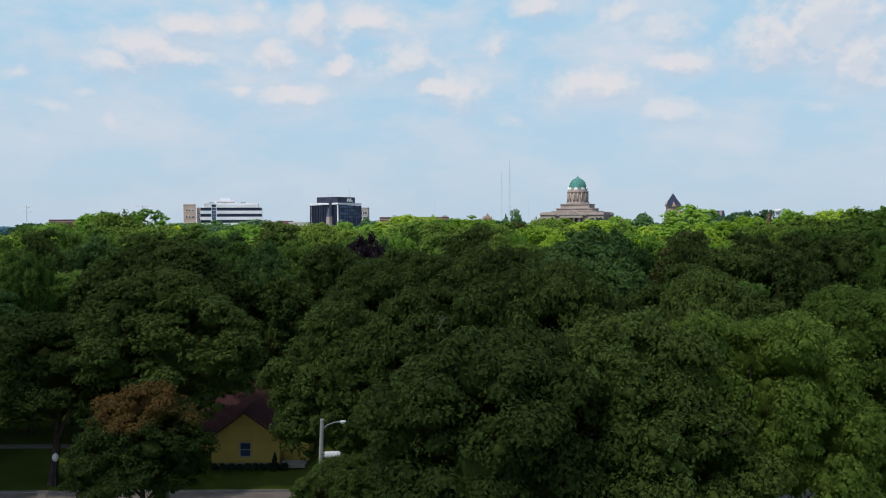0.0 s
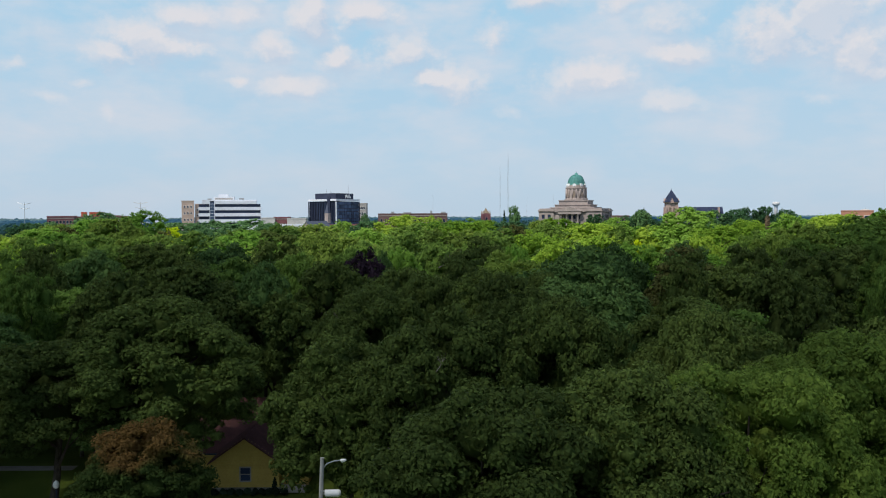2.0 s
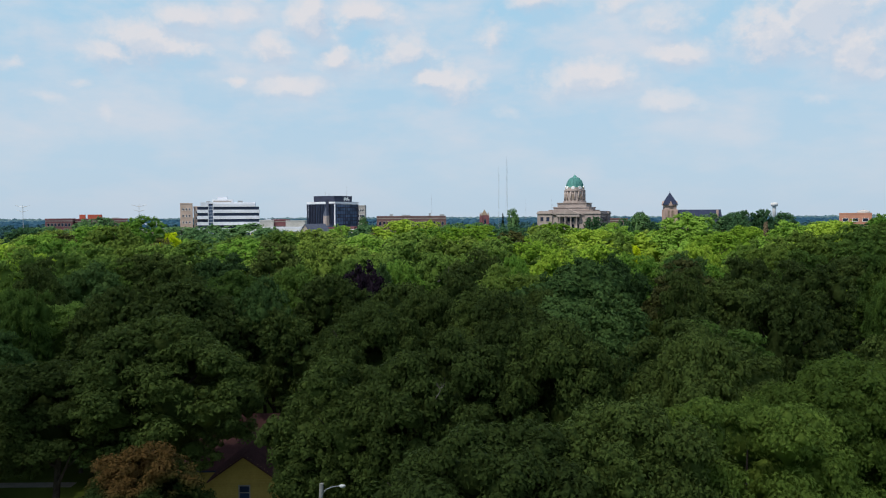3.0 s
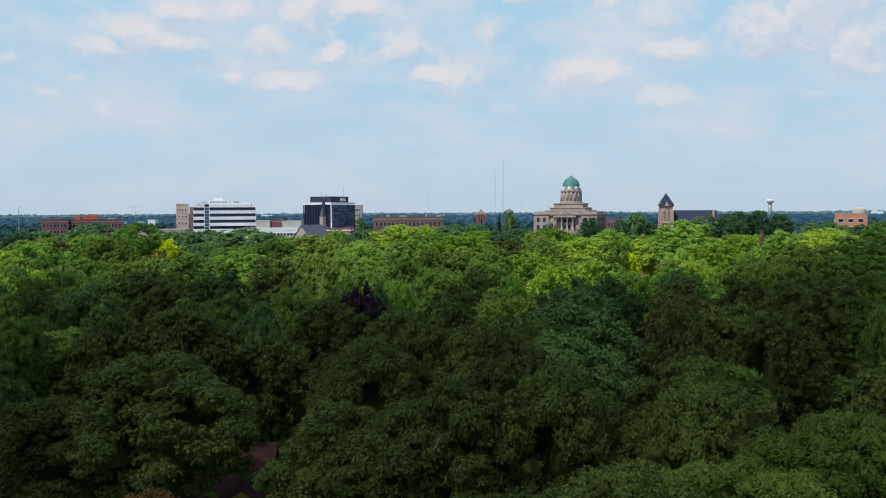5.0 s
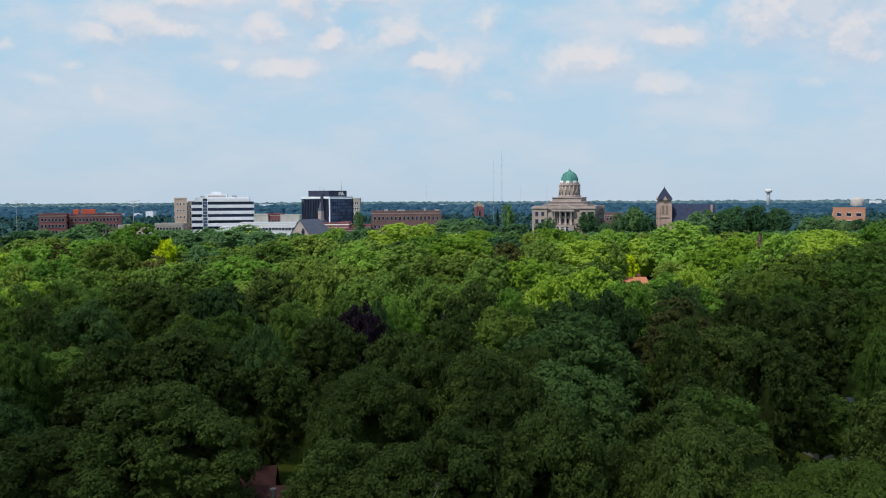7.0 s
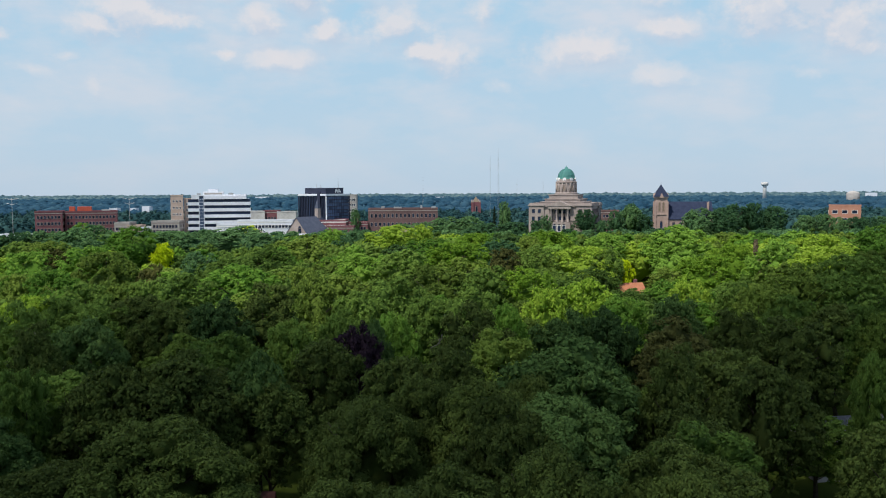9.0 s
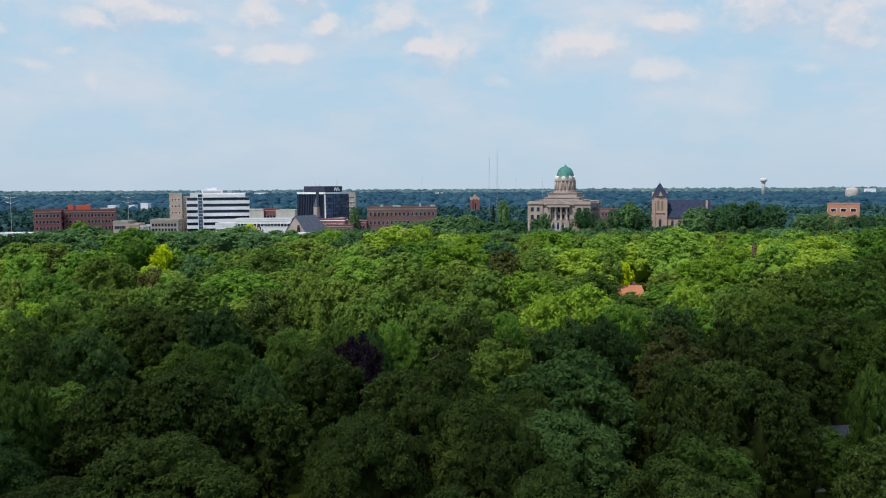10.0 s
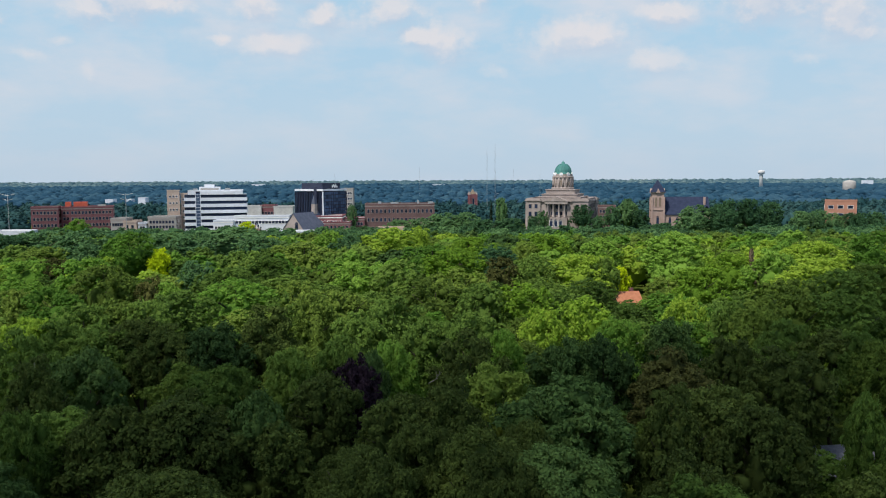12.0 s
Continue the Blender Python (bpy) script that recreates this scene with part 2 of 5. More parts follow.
MEMBRANE = surface("roof_membrane", (0.42, 0.42, 0.42), (0.62, 0.62, 0.61), 0.15, 0.9, wear=(0.3, 0.3, 0.29))
LOUVRE = surface("belfry_louvre", (0.17, 0.135, 0.10), (0.25, 0.20, 0.15), 0.8, 0.9)
GRAVELROOF = surface("dark_roofing", (0.09, 0.09, 0.09), (0.16, 0.155, 0.15), 0.3, 0.95)


def vapour(name, clear_part):
    """White cloud that lets part of the sun through."""
    m = bpy.data.materials.new(name)
    m.use_nodes = True
    t = m.node_tree
    b = t.nodes["Principled BSDF"]
    where = t.nodes.new("ShaderNodeTexCoord").outputs["Object"]
    wire(t, ramp(t, noisy(t, where, 0.02), (0.3, (0.78, 0.79, 0.82)), (0.7, (0.92, 0.92, 0.92))), b.inputs["Base Color"])
    b.inputs["Roughness"].default_value = 1.0
    mx = node(t, "ShaderNodeMixShader", Fac=clear_part)
    wire(t, b.outputs[0], mx.inputs[1])
    wire(t, node(t, "ShaderNodeBsdfTransparent").outputs[0], mx.inputs[2])
    wire(t, mx.outputs[0], t.nodes["Material Output"].inputs["Surface"])
    return m


CLOUDWHITE = vapour("cloud_white", 0.49)


def glazing(name, tint, rough=0.12):
    m = bpy.data.materials.new(name)
    m.use_nodes = True
    t = m.node_tree
    b = t.nodes["Principled BSDF"]
    own = t.nodes.new("ShaderNodeObjectInfo").outputs["Random"]
    isl = t.nodes.new("ShaderNodeNewGeometry").outputs["Random Per Island"]
    f = maths(t, "FRACT", maths(t, "ADD", own, isl))
    wire(t, mix(t, f, tuple(c * 0.6 for c in tint), tuple(c * 1.5 for c in tint)), b.inputs["Base Color"])
    b.inputs["Roughness"].default_value, b.inputs["Specular IOR Level"].default_value = rough, 0.22
    return m


GLASS = glazing("window_glass", (0.020, 0.030, 0.058))
BLUEGLASS = glazing("blue_glass", (0.055, 0.085, 0.150), 0.25)
PALEGLASS = glazing("lamp_glass", (0.55, 0.55, 0.52), 0.3)


# ---- building helpers ----
def ground_z(x, y):
    """The lie of the land: level by the road, a low swell under the wood, sinking away far off."""
    def step(a, b, v):
        v = min(1.0, max(0.0, (v - a) / (b - a)))
        return v * v * (3 - 2 * v)
    d = math.hypot(x, y) if y > 0 else 0.0
    return 5.0 * step(100, 230, d) - 2.0 * step(300, 480, d) - 24.0 * step(900, 4600, d)


def box(bm, x0, x1, y0, y1, z0, z1):
    """An upright block."""
    v = [bm.verts.new((x, y, z)) for z in (z0, z1) for y in (y0, y1) for x in (x0, x1)]
    for q in ((0, 2, 3, 1), (4, 5, 7, 6), (0, 1, 5, 4), (2, 6, 7, 3), (0, 4, 6, 2), (1, 3, 7, 5)):
        bm.faces.new([v[i] for i in q])


def prism(bm, base, top):
    """A solid between two rings of equally many corners."""
    a, b = [bm.verts.new(p) for p in base], [bm.verts.new(p) for p in top]
    n = len(a)
    bm.faces.new(a[::-1])
    bm.faces.new(b)
    for i in range(n):
        bm.faces.new((a[i], a[(i + 1) % n], b[(i + 1) % n], b[i]))


def tube(bm, p, q, r0, r1, n=8):
    """A tapered round bar from p to q."""
    p, q = Vector(p), Vector(q)
    u = (q - p).normalized()
    a = u.orthogonal().normalized()
    b = u.cross(a)
    ring = [(math.cos(2 * math.pi * i / n), math.sin(2 * math.pi * i / n)) for i in range(n)]
    prism(bm, [p + (a * c + b * s) * r0 for c, s in ring], [q + (a * c + b * s) * r1 for c, s in ring])


def lathe(bm, profile, n=24, cx=0.0, cy=0.0):
    """A turned solid from (radius, height) pairs, bottom to top."""
    rings = [[bm.verts.new((cx + r * math.cos(2 * math.pi * i / n), cy + r * math.sin(2 * math.pi * i / n), z)) for i in range(n)] for r, z in profile]
    bm.faces.new(rings[0][::-1])
    bm.faces.new(rings[-1])
    for a, b in zip(rings, rings[1:]):
        for i in range(n):
            bm.faces.new((a[i], a[(i + 1) % n], b[(i + 1) % n], b[i]))


def mesh_of(name, bm, material, smooth=False):
    bmesh.ops.recalc_face_normals(bm, faces=bm.faces)
    me = bpy.data.meshes.new(name)
    bm.to_mesh(me)
    bm.free()
    me.materials.append(material)
    if smooth:
        me.polygons.foreach_set("use_smooth", [True] * len(me.polygons))
    return me


def part(name, bm, material, parent, label="", smooth=False):
    ob = new(name, bm if isinstance(bm, bpy.types.Mesh) else mesh_of(name, bm, material, smooth))
    ob.parent = parent
    return tagged(ob, label)


def block(name, parent, material, *size, label=""):
    """A part that is one block: x0, x1, y0, y1, z0, z1."""
    bm = bmesh.new()
    box(bm, *size)
    return part(name, bm, material, parent, label)


def thing(name, label, category, x, y, z=None, turn=0.0, group="", kind=""):
    ob = new(name)
    ob.empty_display_size = 0.5
    ob.matrix_world = pose(x, y, ground_z(x, y) if z is None else z, 0, 0, turn)
    return tagged(ob, label, category, group, kind)


# ---- ground ----
def sheet(name, xs, ys, material, lift=0.0):
    verts = [(x, y, ground_z(x, y) + lift) for y in ys for x in xs]
    n = len(xs)
    faces = [(j * n + i, j * n + i + 1, (j + 1) * n + i + 1, (j + 1) * n + i) for j in range(len(ys) - 1) for i in range(n - 1)]
    me = bpy.data.meshes.new(name)
    me.from_pydata(verts, [], faces)
    me.materials.append(material)
    return new(name, me)


half = [0, 8, 16, 26, 38, 52, 68, 86, 106, 128, 152, 180, 212, 250, 300, 370, 460, 600, 800, 1100, 1500, 2000, 2700, 3600, 4900]
both_ways = [-v for v in half[:0:-1]] + half
tagged(sheet("ground", both_ways, both_ways, GRASS), "mown grass and earth under trees, reaching the horizon", "ground", kind="structure")


# ---- trees ----
def leaf_cloud(rng, centres, radii, count, size, flat=0.74, up=0.25, loose=0.34):
    """Leaf sprays set over the upper and outer side of round tufts: arrays of corners, three to a spray."""
    n = len(centres)
    c = np.repeat(centres, count, axis=0)
    r = np.repeat(radii, count)
    d = rng.normal(size=(n * count, 3))
    d[:, 2] = np.abs(d[:, 2]) * 1.2 - 0.42
    d /= np.linalg.norm(d, axis=1, keepdims=True)
    p = c + d * (r * rng.uniform(0.8, 1.1, n * count))[:, None] * np.array((1, 1, flat))
    nrm = d * 0.85 + rng.normal(size=d.shape) * loose
    nrm[:, 2] += up
    nrm /= np.linalg.norm(nrm, axis=1, keepdims=True)
    u = np.cross(nrm, rng.normal(size=d.shape))
    u /= np.linalg.norm(u, axis=1, keepdims=True)
    v = np.cross(nrm, u)
    s = size * rng.uniform(0.6, 1.4, n * count)[:, None]
    spray = np.stack((p - u * s * 0.62, p + u * s * 0.62 * rng.uniform(0.4, 1, (n * count, 1)) - v * s * 0.5, p + v * s * 0.72), axis=1)
    return spray.reshape(-1, 3)


def ball(level):
    """Corners and triangles of a round form, as arrays."""
    bm = bmesh.new()
    bmesh.ops.create_icosphere(bm, subdivisions=level, radius=1.0)
    bm.verts.index_update()
    out = np.array([v.co[:] for v in bm.verts]), np.array([[v.index for v in f.verts] for f in bm.faces])
    bm.free()
    return out


EIGHT = np.array([(1, 0, 0), (0, 1, 0), (-1, 0, 0), (0, -1, 0), (0, 0, 1), (0, 0, -1)], float), np.array([(0, 1, 4), (1, 2, 4), (2, 3, 4), (3, 0, 4), (1, 0, 5), (2, 1, 5), (3, 2, 5), (0, 3, 5)])
BALLS = {0: EIGHT, 1: ball(1)}


def tuft_cores(rng, centres, radii, level, flat=0.74, fill=0.74, rough=0.2):
    """The dense inside of each tuft: a lumpy flattened round form."""
    co, tri = BALLS[level]
    n, k = len(centres), len(co)
    jit = 1.0 + rng.uniform(-rough, rough, (n, k, 1))
    p = centres[:, None, :] + co[None] * jit * (radii * fill)[:, None, None] * np.array((1, 1, flat))
    f = tri[None] + (np.arange(n) * k)[:, None, None]
    return p.reshape(-1, 3), f.reshape(-1, 3)


def crown_tufts(rng, radius, height, low, boughs, per, size, uneven=1.0):
    """A crown of rounded boughs, each set with small tufts: centres and radii of the tufts, then of the boughs."""
    half_h, mid_z = (height - low) / 2, (height + low) / 2
    shift = Vector(rng.uniform(0, 50, 3))
    centres, radii, heads, widths = [], [], [], []
    for k in range(boughs):
        a = k * 2.39996 + rng.uniform(-0.3, 0.3)
        w = min(0.99, max(-0.6, 1.0 - 1.5 * (k + 0.5) / boughs + rng.uniform(-0.08, 0.08)))
        side = math.sqrt(1 - w * w)
        way = np.array((math.cos(a) * side, math.sin(a) * side, w))
        lump = (0.9 + uneven * 0.42 * noise.noise(Vector(way) * 1.4 + shift)) * rng.uniform(1.03 - 0.14 * uneven, 1.05)
        b = radius * 0.29 * rng.uniform(0.72, 1.28)
        c = np.array((way[0] * (radius * lump - b * 0.8), way[1] * (radius * lump - b * 0.8), mid_z + w * (half_h * (0.45 + 0.55 * lump) - b * 0.75)))
        heads.append(c)
        widths.append(b)
        d = rng.normal(size=(per, 3)) * 0.8 + way * 0.8 + np.array((0, 0, 0.4))
        d /= np.linalg.norm(d, axis=1, keepdims=True)
        centres.append(c + d * (b * rng.uniform(0.72, 1.02, per))[:, None] * np.array((1, 1, 0.85)))
        radii.append(size * rng.uniform(0.68, 1.4, per))
    return np.concatenate(centres), np.concatenate(radii), np.array(heads), np.array(widths)


def leafy_mesh(name, corners, cores, material, tint=None):
    """One mesh of leaf sprays (three corners each) and of tuft cores (corners, triangles)."""
    n, (cv, ct) = len(corners) // 3, cores
    co = np.concatenate((corners, cv))
    total = n + len(ct)
    me = bpy.data.meshes.new(name)
    me.vertices.add(len(co))
    me.vertices.foreach_set("co", co.astype(np.float32).ravel())
    me.loops.add(total * 3)
    me.loops.foreach_set("vertex_index", np.concatenate((np.arange(n * 3), (ct + n * 3).ravel())).astype(np.int32))
    me.polygons.add(total)
    me.polygons.foreach_set("loop_start", (np.arange(total) * 3).astype(np.int32))
    me.polygons.foreach_set("use_smooth", np.concatenate((np.zeros(n, bool), np.ones(len(ct), bool))))
    me.update(calc_edges=True)
    me.materials.append(material)
    own = me.attributes.new("tint", "FLOAT", "FACE")
    own.data.foreach_set("value", (np.zeros(total) if tint is None else tint).astype(np.float32))
    return me


def joined(parts):
    """Several (corners, triangles) as one."""
    at, vs, fs = 0, [], []
    for v, f in parts:
        vs.append(v)
        fs.append(f + at)
        at += len(v)
    return np.concatenate(vs), np.concatenate(fs)


def trunk_mesh(rng, radius, height, low, material, limbs=7):
    bm = bmesh.new()
    r = 0.028 * height * 0.75
    knee = Vector((rng.uniform(-0.4, 0.4), rng.uniform(-0.4, 0.4), low + 0.6))
    tube(bm, (0, 0, -0.5), (0, 0, 0.35), r * 1.5, r * 1.05)
    tube(bm, (0, 0, 0.35), knee, r * 1.05, r * 0.8)
    top = Vector((rng.uniform(-0.8, 0.8), rng.uniform(-0.8, 0.8), height * 0.86))
    tube(bm, knee, top, r * 0.8, r * 0.14)
    for k in range(limbs):
        a = k * 2.4 + rng.uniform(-0.4, 0.4)
        s = knee.lerp(top, 0.05 + 0.6 * k / limbs)
        reach = radius * rng.uniform(0.55, 0.8)
        elbow = s + Vector((math.cos(a) * reach * 0.5, math.sin(a) * reach * 0.5, 0.16 * (height - low)))
        end = s + Vector((math.cos(a) * reach, math.sin(a) * reach, rng.uniform(0.2, 0.34) * (height - low)))
        tube(bm, s, elbow, r * 0.42, r * 0.27, 6)
        tube(bm, elbow, end, r * 0.27, r * 0.06, 6)
        tube(bm, elbow, elbow + Vector((math.cos(a + 0.9) * reach * 0.45, math.sin(a + 0.9) * reach * 0.45, 0.15 * (height - low))), r * 0.2, r * 0.05, 5)
    return mesh_of("trunk", bm, material)


PROTO = {}


def proto(kind, level, variant):
    """Trunk and crown meshes of a unit tree (10 m high, 4 m crown radius), by level of detail."""
    key = (kind, level, variant)
    if key not in PROTO:
        material = SPECIES[kind][0]
        rng = np.random.default_rng(1000 * level + 37 * variant + 7 * len(kind))
        boughs, per, count, size, tuft = {3: (40, 15, 130, 0.095, 0.40), 0: (38, 14, 72, 0.125, 0.39), 1: (34, 13, 22, 0.175, 0.37), 2: (30, 11, 9, 0.22, 0.36)}[level]
        if kind in ("spruce", "dry_spruce"):
            cs, rs = [], []
            for k in range(90 if level else 150):
                h = rng.uniform(0.08, 1.0) ** 0.85
                a, out = rng.uniform(0, 6.283), (1 - h) * 2.2 + 0.08
                cs.append((math.cos(a) * out * rng.uniform(0.6, 1), math.sin(a) * out * rng.uniform(0.6, 1), 0.4 + 9.4 * h))
                rs.append(0.25 + 0.5 * (1 - h))
            cs, rs = np.array(cs), np.array(rs)
            corners = leaf_cloud(rng, cs, rs, 26, 0.34, 0.45, 0.2)
            cores = tuft_cores(rng, cs, rs, 1, 0.45)
            trunk = trunk_mesh(rng, 0.6, 9.0, 0.8, BARK, 3)
        else:
            low = rng.uniform(1.2, 2.0)
            cs, rs, bs, ws = crown_tufts(rng, 4.1, 10.0, low, boughs, per, tuft, 0.75 + 0.1 * variant)
            corners = np.concatenate((leaf_cloud(rng, cs, rs, count, size), leaf_cloud(rng, bs, ws * 0.66, count * 2, size * 1.1)))
            heart = tuft_cores(rng, np.array([(0, 0, low / 2 + 4.7)]), np.array([2.2 if level == 2 else 1.5]), 1, (10 - low) / (7.0 if level == 2 else 6.0), 1.0, 0.3)
            cores = joined((tuft_cores(rng, cs, rs, 0, 0.8, 0.54), tuft_cores(rng, bs, ws, 0 if level == 2 else 1, 0.85, 0.52, 0.3), heart))
            trunk = trunk_mesh(rng, 4.0, 10.0, low, BARK)
        PROTO[key] = (trunk, leafy_mesh("crown", corners, cores, material))
    return PROTO[key]


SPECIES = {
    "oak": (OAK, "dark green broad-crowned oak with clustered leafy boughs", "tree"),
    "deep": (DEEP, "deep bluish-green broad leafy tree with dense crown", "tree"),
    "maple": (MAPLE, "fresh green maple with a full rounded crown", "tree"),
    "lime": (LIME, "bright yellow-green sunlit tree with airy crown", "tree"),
    "elm": (ELM, "mid-green leafy tree with rounded crown", "tree"),
    "shade": (SHADE, "leafy tree at the edge of town, coloured blue-green for haze and shade", "tree"),
    "olive": (OLIVE, "olive-green broad leafy tree with dense crown", "tree"),
    "bronze": (BRONZE, "olive-brown leafy tree among dark green crowns", "tree"),
    "gold": (GOLD, "vivid golden-yellow small leafy tree", "tree"),
    "plum": (PLUM, "dark purple-leaved plum tree among green crowns", "tree"),
    "rust": (RUST, "green tree with rust-brown dying leaves in its top", "tree"),
    "spruce": (NEEDLE, "tall narrow dark green conifer", "conifer"),
    "dry_spruce": (DRY, "brownish dry spruce with pointed top", "conifer"),
}
# what shows over lower trees (x, y, height, half width): golden tree, dry spruce, orange roof, white gable, grey house
LOOKOUTS = ((-84.1, 250.0, 14.0, 5.0), (83.6, 205.0, 13.5, 3.5), (51.8, 205.0, 10.4, 2.6), (19.7, 208.0, 12.9, 3.0), (55.0, 102.0, 7.0, 6.0))


def clear(x, y, radius, top):
    """The height that keeps a tree below the view of these from above the wood."""
    for a, b, z, half in LOOKOUTS:
        if b - 95 < y < b - 2 and abs(x - a * y / b) < half + radius * 0.75:
            top = min(top, z + (43.5 - z) * (b - y) / b)
    return top


TREES = []


def plant(kind, x, y, radius, top, level, variant=0, turn=0.0, filler=False):
    """A tree whose crown top stands at the height top above the datum."""
    z = ground_z(x, y)
    if filler:
        top = clear(x, y, radius, top)
    trunk, crown = proto(kind, level, variant)
    _, label, category = SPECIES[kind]
    ob = thing("conifer" if category == "conifer" else "tree", label, category, x, y, z, turn, "trees of the wood")
    ob.scale = (radius / 4.0, radius / 4.0, (top - z) / 10.0)
    part("trunk", trunk, None, ob, "brown bark trunk with limbs")
    part("crown", crown, None, ob)
    TREES.append((x, y, radius))
    return ob


